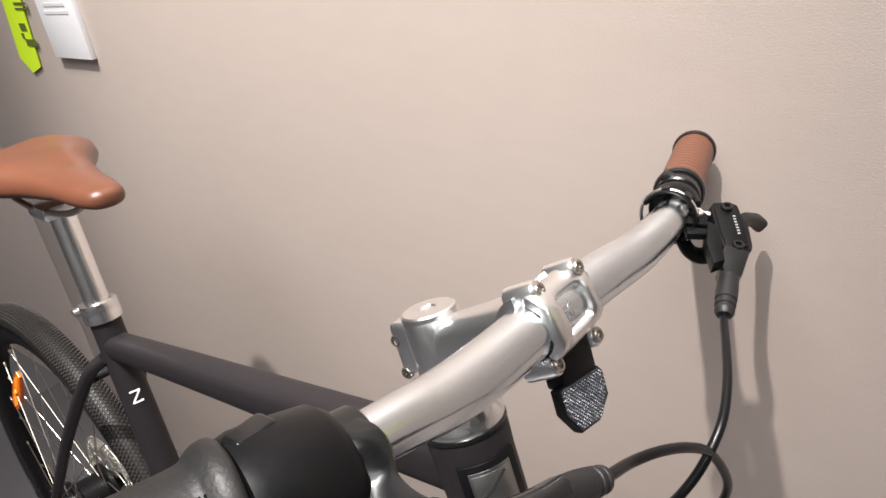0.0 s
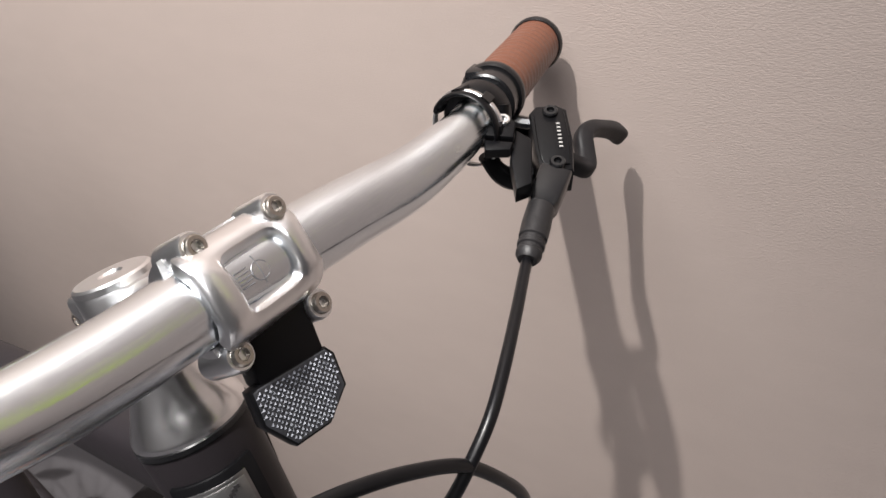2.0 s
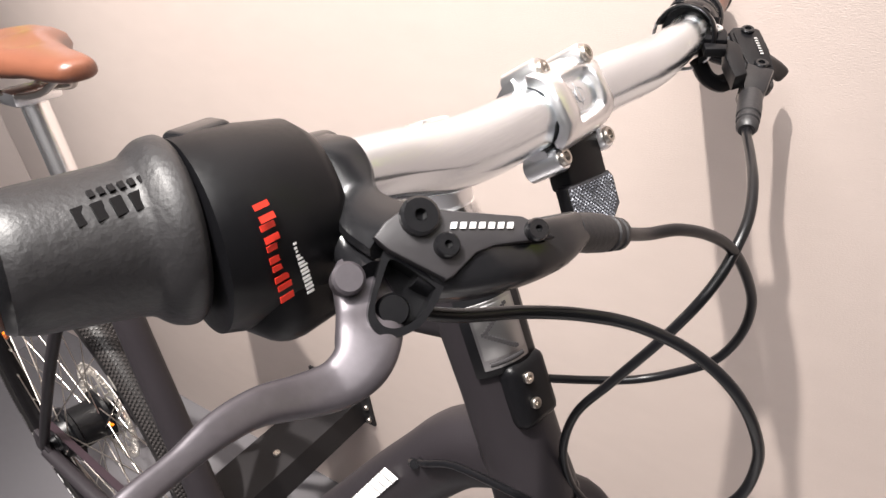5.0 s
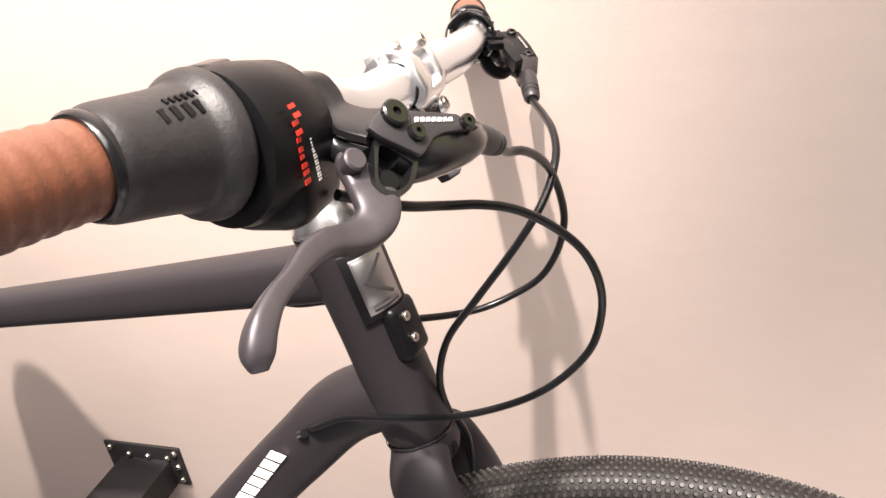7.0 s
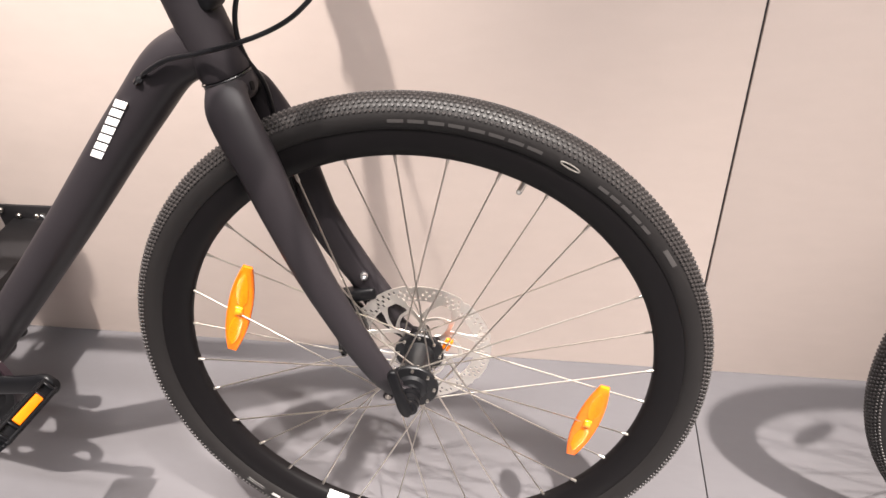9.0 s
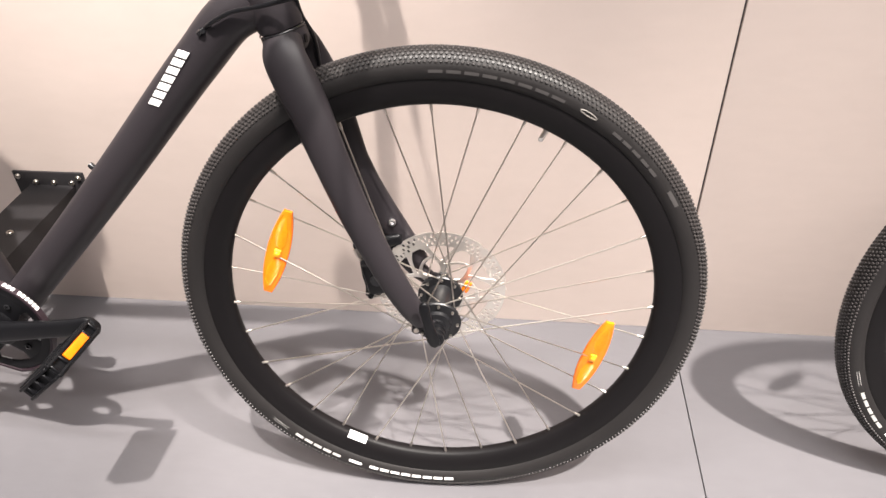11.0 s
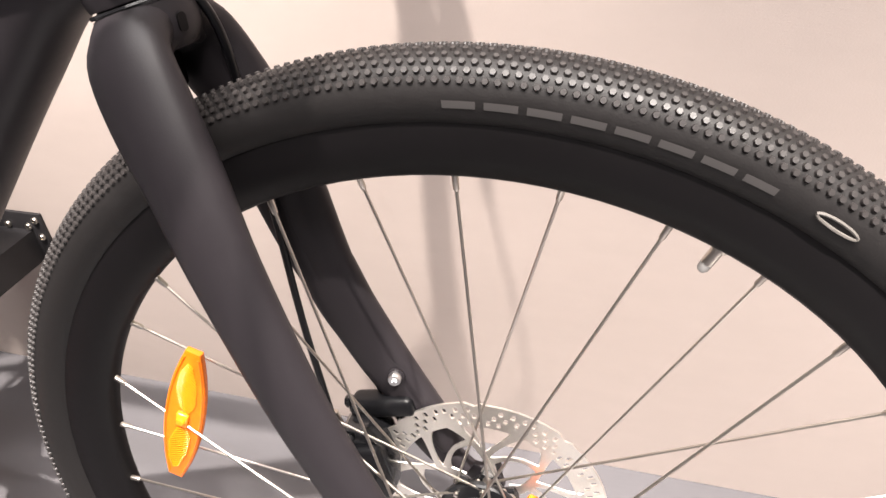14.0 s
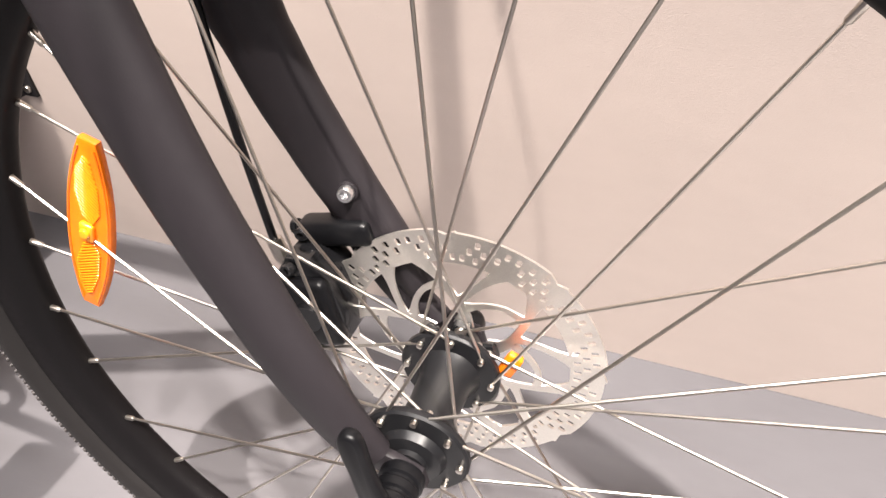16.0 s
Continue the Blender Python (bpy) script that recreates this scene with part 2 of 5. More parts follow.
def strap(left, right, thick, n=4, bm=None):
    """A band between two edges, both rounded lines of the same length, with a thickness."""
    bm = bm or bmesh.new()
    a, b = [Vector(p) for p in glide(left, n)], [Vector(p) for p in glide(right, n)]
    rings = []
    for i in range(len(a)):
        way = (a[min(i + 1, len(a) - 1)] + b[min(i + 1, len(b) - 1)] - a[max(i - 1, 0)] - b[max(i - 1, 0)]).normalized()
        across = (b[i] - a[i]).normalized()
        up = across.cross(way).normalized()
        r = thick / 2
        ring = []
        for p, k in ((a[i], -1), (b[i], 1)):
            for w in (-90, -50, 0, 50, 90):
                ww = w * k
                ring.append(bm.verts.new(p + across * (k * r * math.cos(radians(w))) + up * (r * math.sin(radians(ww)))))
        rings.append(ring)
    m = len(rings[0])
    for r0, r1 in zip(rings, rings[1:]):
        for k in range(m):
            bm.faces.new((r0[k], r0[(k + 1) % m], r1[(k + 1) % m], r1[k]))
    bm.faces.new(rings[0])
    bm.faces.new(rings[-1])
    return bm

# ---- the stand: wall, floor, hall ----
WALL_Y, SEAM_X = 0.385, 0.415


def box_between(lo, hi, bevel=0.0):
    c = [(a + b) / 2 for a, b in zip(lo, hi)]
    return rbox(*[b - a for a, b in zip(lo, hi)], bevel, Matrix.Translation(c))


wall = new("wall_back")
tagged(wall, "warm grey textured exhibition wall behind the bicycles", "wall", kind="structure")
panel = part("wall_panel", box_between((SEAM_X - 2.13, WALL_Y, 0.0), (SEAM_X - 0.0022, WALL_Y + 0.04, 3.0), 0.0008), WALL, wall)
for k in (2, 1, -1, -2):
    again(panel, Matrix.Translation((k * 2.1315, 0, 0)))
part("joint", box_between((-4.4, WALL_Y + 0.005, 0.0), (5.3, WALL_Y + 0.035, 2.99)), SEAM, wall)

floor = new("floor")
tagged(floor, "smooth light grey exhibition floor boards with dark joints", "floor", kind="structure")
board = part("floor_board", box_between((SEAM_X - 2.44, -3.2, -0.03), (SEAM_X - 0.001, WALL_Y + 0.04, 0.0), 0.0006), FLOOR, floor)
for k in (2, 1, -1):
    again(board, Matrix.Translation((k * 2.441, 0, 0)))
part("joint", box_between((-4.4, -3.2, -0.06), (5.3, WALL_Y + 0.04, -0.004)), SEAM, floor)

for name, lo, hi in (
    ("wall_left", (-4.5, -3.2, 0), (-4.4, WALL_Y + 0.04, 5.0)),
    ("wall_right", (5.3, -3.2, 0), (5.4, WALL_Y + 0.04, 5.0)),
    ("wall_front", (-4.5, -3.3, 0), (5.4, -3.2, 5.0)),
    ("wall_above", (-4.5, WALL_Y, 3.0), (5.4, WALL_Y + 0.1, 5.0)),
):
    tagged(part(name, box_between(lo, hi), HALL), "plain grey hall partition", "wall", kind="structure")
tagged(part("ceiling", box_between((-4.5, -3.3, 5.0), (5.4, WALL_Y + 0.1, 5.1)), CEIL), "plain grey hall ceiling", "ceiling", kind="structure")

# ---- the bicycle ----
HUB = Vector((0, 0, 0.351))
R_TYRE, TUBE = 0.3515, 0.0195
FLANGES = (-0.040, 0.020)
FIRST = 91.0  # the angle of the second spoke
HEAD = radians(74.3)
AXIS = Vector((-math.cos(HEAD), 0, math.sin(HEAD)))
CROWN = Vector((-0.166, 0, 0.715))
STEER = -5.3
LEAN, YAW = 5.5, 2.3

bike = new("bicycle")
tagged(bike, "matt black city bicycle with brown leather grips leaning at the wall", "bicycle", group="display bicycles")
bike.matrix_basis = pose(0, 0, 0, -LEAN, 0, YAW)
# the frame stands turned a little against the fork
FRAME = Matrix.Translation(CROWN) @ Matrix.Rotation(radians(STEER), 4, AXIS) @ Matrix.Translation(-CROWN)


def polar(r, deg, y=0.0):
    return HUB + Vector((r * math.cos(radians(deg)), y, r * math.sin(radians(deg))))


def tyre_spot(deg, side, lift=0.0):
    """A place on the tyre: deg round the wheel, side round its section from the crown."""
    r = R_TYRE - TUBE + (TUBE + lift) * math.cos(side)
    return polar(r, deg, (TUBE + lift) * math.sin(side))


def tyre_mesh():
    ring = []
    for k in range(25):
        w = radians(-146 + 292 * k / 24)
        ring.append((R_TYRE - TUBE + TUBE * math.cos(w), TUBE * math.sin(w)))
    bm = lathe(ring, 128, HUB)
    return bm


def tread_mesh():
    """Small round-cornered knobs in slanting rows."""
    verts, faces = [], []
    steps = 360
    for i in range(steps):
        for j in range(-5, 6):
            side = j * 0.225
            d = 360 / steps * (i + (0.5 if j % 2 else 0.0))
            half = 0.0031 if abs(j) > 2 else 0.0027
            high = 0.0016 if abs(j) > 2 else 0.0012
            c0, c1 = tyre_spot(d, side, -0.0006), tyre_spot(d, side, high)
            n = (c1 - c0).normalized()
            t = Vector((-math.sin(radians(d)), 0, math.cos(radians(d))))
            b = n.cross(t)
            k = len(verts)
            for c, s in ((c0, 1.12), (c1, 0.84)):
                for q in range(6):
                    a = math.pi / 3 * q
                    verts.append(c + t * (half * 0.62 * s * math.cos(a)) + b * (half * 0.62 * s * math.sin(a)))
            for q in range(6):
                faces.append((k + q, k + (q + 1) % 6, k + 6 + (q + 1) % 6, k + 6 + q))
            faces.append(tuple(k + 6 + q for q in range(6)))
    me = bpy.data.meshes.new("tread")
    me.from_pydata([tuple(v) for v in verts], [], faces)
    bm = bmesh.new()
    bm.from_mesh(me)
    bpy.data.meshes.remove(me)
    return bm


def side_marks(blocks):
    """Plain moulded bars on the tyre's side between angles."""
    bm = bmesh.new()
    for d0, d1, s0, s1 in blocks:
        n = max(1, int(abs(d1 - d0) / 1.2))
        rows = []
        for k in range(n + 1):
            d = d0 + (d1 - d0) * k / n
            rows.append([bm.verts.new(tyre_spot(d, s, 0.0004)) for s in (s0, (s0 + s1) / 2, s1)])
        for r0, r1 in zip(rows, rows[1:]):
            for q in (0, 1):
                bm.faces.new((r0[q], r0[q + 1], r1[q + 1], r1[q]))
    return bm


def word(d0, d1, count, s0=-1.60, s1=-1.80):
    """A row of plain bars in place of the maker's word."""
    step = (d1 - d0) / count
    return [(d0 + step * k, d0 + step * (k + 0.80), s0, s1) for k in range(count)]


def spoke_ends(i, flange_near, flange_far, r_hub):
    a = FIRST - (i - 2) * 11.25
    near = i % 2 == 0
    turn = -62 if i % 4 in (1, 2) else 62
    y = flange_near if near else flange_far
    outer = 0.0022 if (i // 2) % 2 else -0.0022
    return polar(0.287, a, -0.002 if near else 0.002), polar(r_hub, a + turn, y + outer)


def make_wheel(name, m):
    wheel = new(name)
    wheel.parent = bike
    wheel.matrix_basis = m
    part("tyre", tyre_mesh(), TYRE, wheel, "black rubber tyre with a small knobbed tread")
    tagged(part("tread", tread_mesh(), TREAD, wheel, "small rubber tread knobs", angle=60), kind="stuff")
    part("rim", lathe([(0.3185, -0.0135), (0.315, -0.0145), (0.300, -0.0128), (0.2885, -0.0085), (0.2858, -0.0045), (0.2855, 0), (0.2858, 0.0045), (0.2885, 0.0085), (0.300, 0.0128), (0.315, 0.0145), (0.3185, 0.0135)], 128, HUB, closed=True), RIM, wheel, "deep matt black aluminium rim")
    for block in word(91, 63, 8) + word(52, 38, 5) + [(34, 30, -1.42, -1.68)]:
        part("side_mark", side_marks([block]), TYREMARK, wheel, "grey moulded bar on the tyre side")
    for block in word(273, 249, 8, -1.60, -1.84) + [(247.3, 243.6, -1.60, -1.84)]:
        part("side_mark", side_marks([block]), WHITE, wheel, "reflective white bar on the tyre side")
    for block in word(241, 226.5, 5, -1.60, -1.84) + [(224.5, 219.5, -1.62, -1.65), (224.5, 219.5, -1.78, -1.81)]:
        part("side_mark", side_marks([block]), LIGHTP, wheel, "grey bar on the tyre side")
    loop = [(60.2 - 1.9 * (1 - math.cos(q)), -1.66 + 0.115 * math.sin(q)) for q in [math.tau * k / 24 for k in range(25)]]
    part("side_mark", tube([(*tyre_spot(d, q, 0.0002), 0.0009) for d, q in loop], 6, caps=False), PALE, wheel, "small pale oval ring on the tyre side")
    r_hub = 0.0265
    near, far = FLANGES
    for i in range(1, 33):
        a, b = spoke_ends(i, near, far, r_hub)
        part("spoke", tube([(*a, 0.0010), (*b, 0.0010)], 8), STEEL, wheel)
        d = (b - a).normalized()
        part("spoke_nipple", tube([(*(a - d * 0.002), 0.0021), (*(a + d * 0.0095), 0.0018), (*(a + d * 0.0105), 0.0011)], 8), STEEL, wheel)
    va = 63.0
    v0 = polar(0.2865, va)
    vd = (HUB - v0).normalized()
    part("valve", tube([(*(v0 + vd * x), r) for x, r in ((0, 0.0050), (0.002, 0.0050), (0.0021, 0.0034), (0.012, 0.0034))], 12), STEEL, wheel, "steel valve stem")
    part("valve_cap", tube([(*(v0 + vd * x), r) for x, r in ((0.010, 0.0034), (0.0155, 0.0031), (0.0172, 0.0020))], 12), CLEARCAP, wheel, "clear plastic valve cap")
    return wheel


def wheel_reflector(wheel, at, along, spoke_dir, length=0.13):
    """A long leaf-shaped amber reflector clipped to a spoke."""
    m = basis(at, along, spoke_dir)
    half = length / 2
    outline = []
    for k in range(13):
        t = -1 + 2 * k / 12
        outline.append((half * t, 0.0150 * (1 - 0.62 * abs(t) ** 2.2)))
    outline += [(x, -y) for x, y in reversed(outline)]
    body = part("wheel_reflector", slab(outline, 0.006, 0.0015, m), ORANGE, wheel, "amber plastic spoke reflector")
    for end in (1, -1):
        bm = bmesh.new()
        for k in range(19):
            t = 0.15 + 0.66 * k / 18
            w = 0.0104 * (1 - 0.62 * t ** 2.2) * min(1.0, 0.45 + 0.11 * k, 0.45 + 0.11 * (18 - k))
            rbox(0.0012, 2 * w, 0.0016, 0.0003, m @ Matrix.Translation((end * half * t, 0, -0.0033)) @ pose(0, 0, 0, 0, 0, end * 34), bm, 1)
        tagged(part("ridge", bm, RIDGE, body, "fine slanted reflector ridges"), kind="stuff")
    part("clip", rbox(0.013, 0.0095, 0.004, 0.0017, m @ Matrix.Translation((0, 0, -0.0040)), None, 3), AMBER, body, "yellow clip block")
    part("clip_button", lathe([(0.0, 0.0), (0.0034, 0.0), (0.0034, 0.001), (0.0026, 0.0018), (0, 0.002)], 16, m @ Vector((0, 0, -0.0058)), -(m.to_3x3() @ Vector((0, 0, 1)))), AMBER, body, "yellow clip button")
    for side in (1, -1):
        edge = [(*(m @ Vector((x * 0.93, side * abs(y) * 0.88, -0.0031))), 0.0007) for x, y in outline[:13]]
        part("rim_edge", tube(edge, 6), ORANGE, body)


CLEARCAP = material("clear_plastic_cap", (0.34, 0.33, 0.32), 0.15, vary=0.05)

front_wheel = make_wheel("front_wheel", Matrix())
wheel_reflector(front_wheel, (-0.2105, -0.008, 0.4335), (0.33, 0.03, 0.94), (1, 0, -0.35))
wheel_reflector(front_wheel, (0.2125, -0.010, 0.274), (0.27, -0.05, 0.96), (1, 0, -0.28))
# rim sticker
part("rim_sticker", lathe([(0.2925, -0.0108), (0.2893, -0.0096), (0.2858, -0.0054), (0.2852, -0.001)], 8, HUB, a0=radians(-245.8), a1=radians(-239.8)), WHITE, front_wheel, "small white rim sticker")

# front hub
bm = lathe([(0.0, -0.052), (0.0095, -0.052), (0.0100, -0.049), (0.0170, -0.048), (0.0190, -0.0435), (0.0300, -0.0430), (0.0312, -0.0415), (0.0312, -0.0385), (0.0300, -0.0370), (0.0190, -0.0365), (0.0160, -0.028), (0.0148, -0.012), (0.0160, 0.009), (0.0195, 0.0165), (0.0300, 0.0170), (0.0312, 0.0185), (0.0312, 0.0215), (0.0300, 0.0230), (0.0215, 0.0235), (0.0205, 0.032), (0.0140, 0.042), (0.0095, 0.049), (0, 0.050)], 48, HUB)
hub = part("hub", bm, HUBBLACK, front_wheel, "black aluminium front hub")
for i in range(1, 33):
    a, b = spoke_ends(i, *FLANGES, 0.0265)
    part("spoke_head", lathe([(0, -0.0042), (0.0019, -0.0038), (0.0021, 0.0), (0.0019, 0.0038), (0, 0.0042)], 8, b + Vector((0, 0.0, 0))), STEEL, front_wheel)

# brake rotor
ROTOR_Y = 0.038


def rotor_mesh():
    """A waved brake ring with clusters of round holes, on slanted arms."""
    bm = bmesh.new()
    th = 0.0018
    n = 480

    def outer(a):
        k = (a * 8 / (2 * math.pi)) % 1.0
        return 0.0914 - 0.0030 * max(0.0, 1 - abs(k - 0.1) / 0.1) - 0.0014 * k

    radii = [0.0694, 0.0712, 0.0764, 0.0767, 0.0819, 0.0822, 0.0874]
    rings = []
    for k in range(n):
        a = 2 * math.pi * k / n
        rows = radii + [outer(a)]
        rings.append([bm.verts.new(HUB + Vector((r * math.cos(a), ROTOR_Y - th / 2, r * math.sin(a)))) for r in rows])
    taken = set()
    for k in range(n):
        g = k % 60
        for row, starts in ((1, (1, 9, 17, 47, 55)), (3, (5, 13, 21, 35, 43, 51)), (5, (9, 17, 25, 31, 39, 47))):
            if g not in starts:
                continue
            rim = [rings[(k + i) % n][row] for i in range(5)] + [rings[(k + 4 - i) % n][row + 1] for i in range(5)]
            mid = sum((v.co for v in rim), Vector()) / len(rim)
            hole = [bm.verts.new(mid + (v.co - mid).normalized() * 0.0025) for v in rim]
            for i in range(10):
                bm.faces.new((rim[i], rim[(i + 1) % 10], hole[(i + 1) % 10], hole[i]))
            taken.update(((k + i) % n, row) for i in range(4))
    for k in range(n):
        for q in range(7):
            if (k, q) not in taken:
                bm.faces.new((rings[k][q], rings[k][q + 1], rings[(k + 1) % n][q + 1], rings[(k + 1) % n][q]))
    ext = bmesh.ops.extrude_face_region(bm, geom=bm.faces[:])
    bmesh.ops.translate(bm, vec=(0, th, 0), verts=[g for g in ext["geom"] if isinstance(g, bmesh.types.BMVert)])
    return bm


def rotor_arm(k):
    """One forked arm that carries the brake ring."""
    bm, th = bmesh.new(), 0.0018
    a = 60 * k + 22
    p = [polar(0.0225, a, ROTOR_Y), polar(0.034, a + 3, ROTOR_Y), polar(0.052, a + 17, ROTOR_Y), polar(0.0715, a + 27, ROTOR_Y)]
    tube([(*v, w, th / 2 * 0.98) for v, w in zip(glide(p, 4), [0.0066, 0.0058, 0.0050, 0.0042, 0.0036, 0.0031, 0.0028, 0.0027, 0.0027, 0.0028, 0.0034, 0.0046, 0.0068])], 8, (0, 1, 0), True, bm, 6)
    p = [polar(0.040, a + 8, ROTOR_Y), polar(0.053, a - 3, ROTOR_Y), polar(0.0715, a - 13, ROTOR_Y)]
    tube([(*v, w, th / 2 * 0.96) for v, w in zip(glide(p, 4), [0.0040, 0.0032, 0.0027, 0.0025, 0.0025, 0.0026, 0.0030, 0.0042, 0.0062])], 8, (0, 1, 0), True, bm, 6)
    p = [polar(0.0535, a + 18, ROTOR_Y), polar(0.0500, a + 33, ROTOR_Y), polar(0.0440, a + 46, ROTOR_Y), polar(0.0370, a + 60, ROTOR_Y)]
    tube([(*v, w, th / 2 * 0.94) for v, w in zip(glide(p, 3), [0.0040, 0.0028, 0.0022, 0.0021, 0.0020, 0.0020, 0.0021, 0.0023, 0.0028, 0.0040])], 8, (0, 1, 0), True, bm, 6)
    return bm


part("brake_rotor", rotor_mesh(), ROTOR, front_wheel, "perforated steel brake disc", angle=30)
for k in range(6):
    part("rotor_arm", rotor_arm(k), ROTOR, front_wheel, "forked steel rotor arm")
for k in range(6):
    part("rotor_mount", tube([(*polar(0.012, 60 * k + 22, 0.034), 0.0085, 0.003), (*polar(0.0265, 60 * k + 22, 0.034), 0.0055, 0.003)], 10, (0, 1, 0), True, None, 3), GLOSS, front_wheel)
for k in range(6):
    part("rotor_bolt", screw(polar(0.0225, 60 * k + 22, 0.0312), (0, -1, 0), 0.0036, 0.002), STEEL, front_wheel)
part("safety_tab", rbox(0.010, 0.006, 0.018, 0.002, Matrix.Translation((0.036, 0.024, 0.363)) @ pose(0, 0, 0, 0, 25, 0)), ORANGE, front_wheel, "orange plastic quick release safety tab")

# fork
BLADE_FAR = [(-0.1665, 0.008, 0.712, 0.0225, 0.0180), (-0.1615, 0.0285, 0.700, 0.0248, 0.0138), (-0.1510, 0.0375, 0.674, 0.0254, 0.0152), (-0.1360, 0.044, 0.640, 0.0230, 0.0150), (-0.1240, 0.0475, 0.600, 0.0204, 0.0132), (-0.1085, 0.0495, 0.540, 0.0182, 0.0118), (-0.0898, 0.051, 0.487, 0.0170, 0.0110), (-0.0745, 0.052, 0.450, 0.0163, 0.0105), (-0.0572, 0.053, 0.408, 0.0157, 0.0098), (-0.0385, 0.0535, 0.376, 0.0140, 0.0090), (-0.0200, 0.0535, 0.357, 0.0120, 0.0085)]
BLADE_NEAR = [(-0.1665, 0.008, 0.712, 0.0225, 0.0180), (-0.1615, 0.0285, 0.700, 0.0248, 0.0138), (-0.1500, 0.0375, 0.674, 0.0254, 0.0152), (-0.1345, 0.045, 0.640, 0.0236, 0.0155), (-0.1195, 0.051, 0.595, 0.0220, 0.0140), (-0.0925, 0.056, 0.518, 0.0198, 0.0130), (-0.0665, 0.0590, 0.458, 0.0183, 0.0122), (-0.0480, 0.0600, 0.418, 0.0175, 0.0114), (-0.0310, 0.0590, 0.384, 0.0155, 0.0102), (-0.0175, 0.0570, 0.362, 0.0122, 0.0088)]
bm = tube(glide([(*(CROWN + AXIS * h), a) for h, a in ((0.004, 0.0262), (-0.006, 0.0264), (-0.014, 0.0240), (-0.020, 0.0190))], 3), 28, (0, 1, 0))
fork = part("fork", bm, PAINT, bike, "matt black curved fork")
for s in (-1, 1):
    part("fork_blade", tube([tuple(r[:1]) + (s * r[1],) + tuple(r[2:]) for r in glide(BLADE_NEAR if s < 0 else BLADE_FAR, 5)], 20, (0, 1, 0)), PAINT, fork)
    part("dropout", slab([(-0.022, 0.016), (-0.006, 0.012), (0.010, 0.004), (0.0125, -0.006), (0.006, -0.013), (-0.006, -0.012), (-0.016, -0.002), (-0.026, 0.006)], 0.006, 0.0015, basis((0.0, s * 0.0550, 0.351), (1, 0, 0), (0, 0, 1))), PAINT, fork)
part("caliper_mount", tube(glide([(-0.1400, 0.0455, 0.622, 0.0215, 0.0125), (-0.1300, 0.0480, 0.586, 0.0222, 0.0120), (-0.1190, 0.0490, 0.555, 0.0225, 0.0115), (-0.1105, 0.0495, 0.535, 0.0220, 0.0112), (-0.0995, 0.0495, 0.508, 0.0216, 0.0110), (-0.0878, 0.0495, 0.485, 0.0208, 0.0108), (-0.0730, 0.0495, 0.457, 0.0200, 0.0106), (-0.0560, 0.050, 0.429, 0.0178, 0.0102), (-0.0400, 0.051, 0.404, 0.0150, 0.0095), (-0.0280, 0.052, 0.384, 0.0115, 0.0085)], 5), 20, (0, 1, 0), True, None, 2.4), PAINT, fork)
arch = [(-0.1590, -0.022, 0.703, 0.0150, 0.0070), (-0.1595, -0.013, 0.711, 0.0195, 0.0100), (-0.1600, 0.0, 0.7145, 0.0225, 0.0115), (-0.1595, 0.013, 0.711, 0.0195, 0.0100), (-0.1590, 0.022, 0.703, 0.0150, 0.0070)]
part("crown_arch", tube(glide(arch, 6), 20, (0.4, 0, 1)), PAINT, fork, "fork crown arched over the tyre")
part("crown_seal", lathe([(0.0266, -0.0011), (0.0271, 0.0), (0.0266, 0.0011)], 40, CROWN + AXIS * 0.006, AXIS), GLOSS, fork)
part("fork_eyelet_bolt", screw((-0.0640, 0.0372, 0.4565), (0.15, -1, 0.1), 0.0048, 0.005), SILVER, fork, "silver bolt")
part("eyelet", lathe([(0, -0.008), (0.0060, -0.008), (0.0060, 0.003), (0, 0.003)], 20, (-0.0640, 0.0408, 0.4565), (0.15, -1, 0.1)), PAINT, fork)
# solid near-black pieces: the shade of the crown's hollow and hole is painted
part("crown_recess_shade", rbox(0.010, 0.044, 0.036, 0.003, Matrix.Translation((-0.1690, 0.0, 0.6890))), RIM, fork, "dark block painted as the shaded hollow under the crown")
n_hole = Vector((0.942, -0.325, 0.085))
part("crown_hole_shade", slab(rounded(0.0050, 0.0095, 0.0022), 0.0012, 0, basis(Vector((-0.1398, -0.0096, 0.7137)), Vector((0, 0, 1)).cross(n_hole), n_hole.cross(Vector((0, 0, 1)).cross(n_hole)))), RIM, fork, "dark plate painted as the shade in a mounting hole")
# quick release: ridged end knob and a flat paddle lever beside it
bm = lathe([(0, 0), (0.0120, 0), (0.0125, 0.002), (0.0125, 0.006), (0.0108, 0.0070), (0.0108, 0.0085), (0.0118, 0.0095), (0.0118, 0.0140), (0.0102, 0.0150), (0.0102, 0.0165), (0.0110, 0.0175), (0.0110, 0.0215), (0.0080, 0.0235), (0, 0.0240)], 32, (0, -0.057, 0.351), (0, -1, 0))
part("quick_release_knob", bm, BLACK, fork, "black ridged quick release knob")
PADDLE = [(0.0065, 0.3500), (0.0010, 0.3435), (-0.0060, 0.3460), (-0.0105, 0.3560), (-0.0130, 0.3700), (-0.0155, 0.3850), (-0.0185, 0.3990), (-0.0185, 0.4070), (-0.0150, 0.4120), (-0.0095, 0.4120), (-0.0060, 0.4060), (-0.0040, 0.3920), (-0.0005, 0.3760), (0.0040, 0.3620)]
PADDLE = [tuple(p) for p in glide(PADDLE + PADDLE[:1], 3)[:-1]]
part("quick_release_lever", slab(PADDLE, 0.0075, 0.0026, Matrix(((1, 0, 0, 0), (0, 0, -1, -0.0830), (0, 1, 0, 0), (0, 0, 0, 1))), None, 3), BLACK, fork, "black quick release lever")
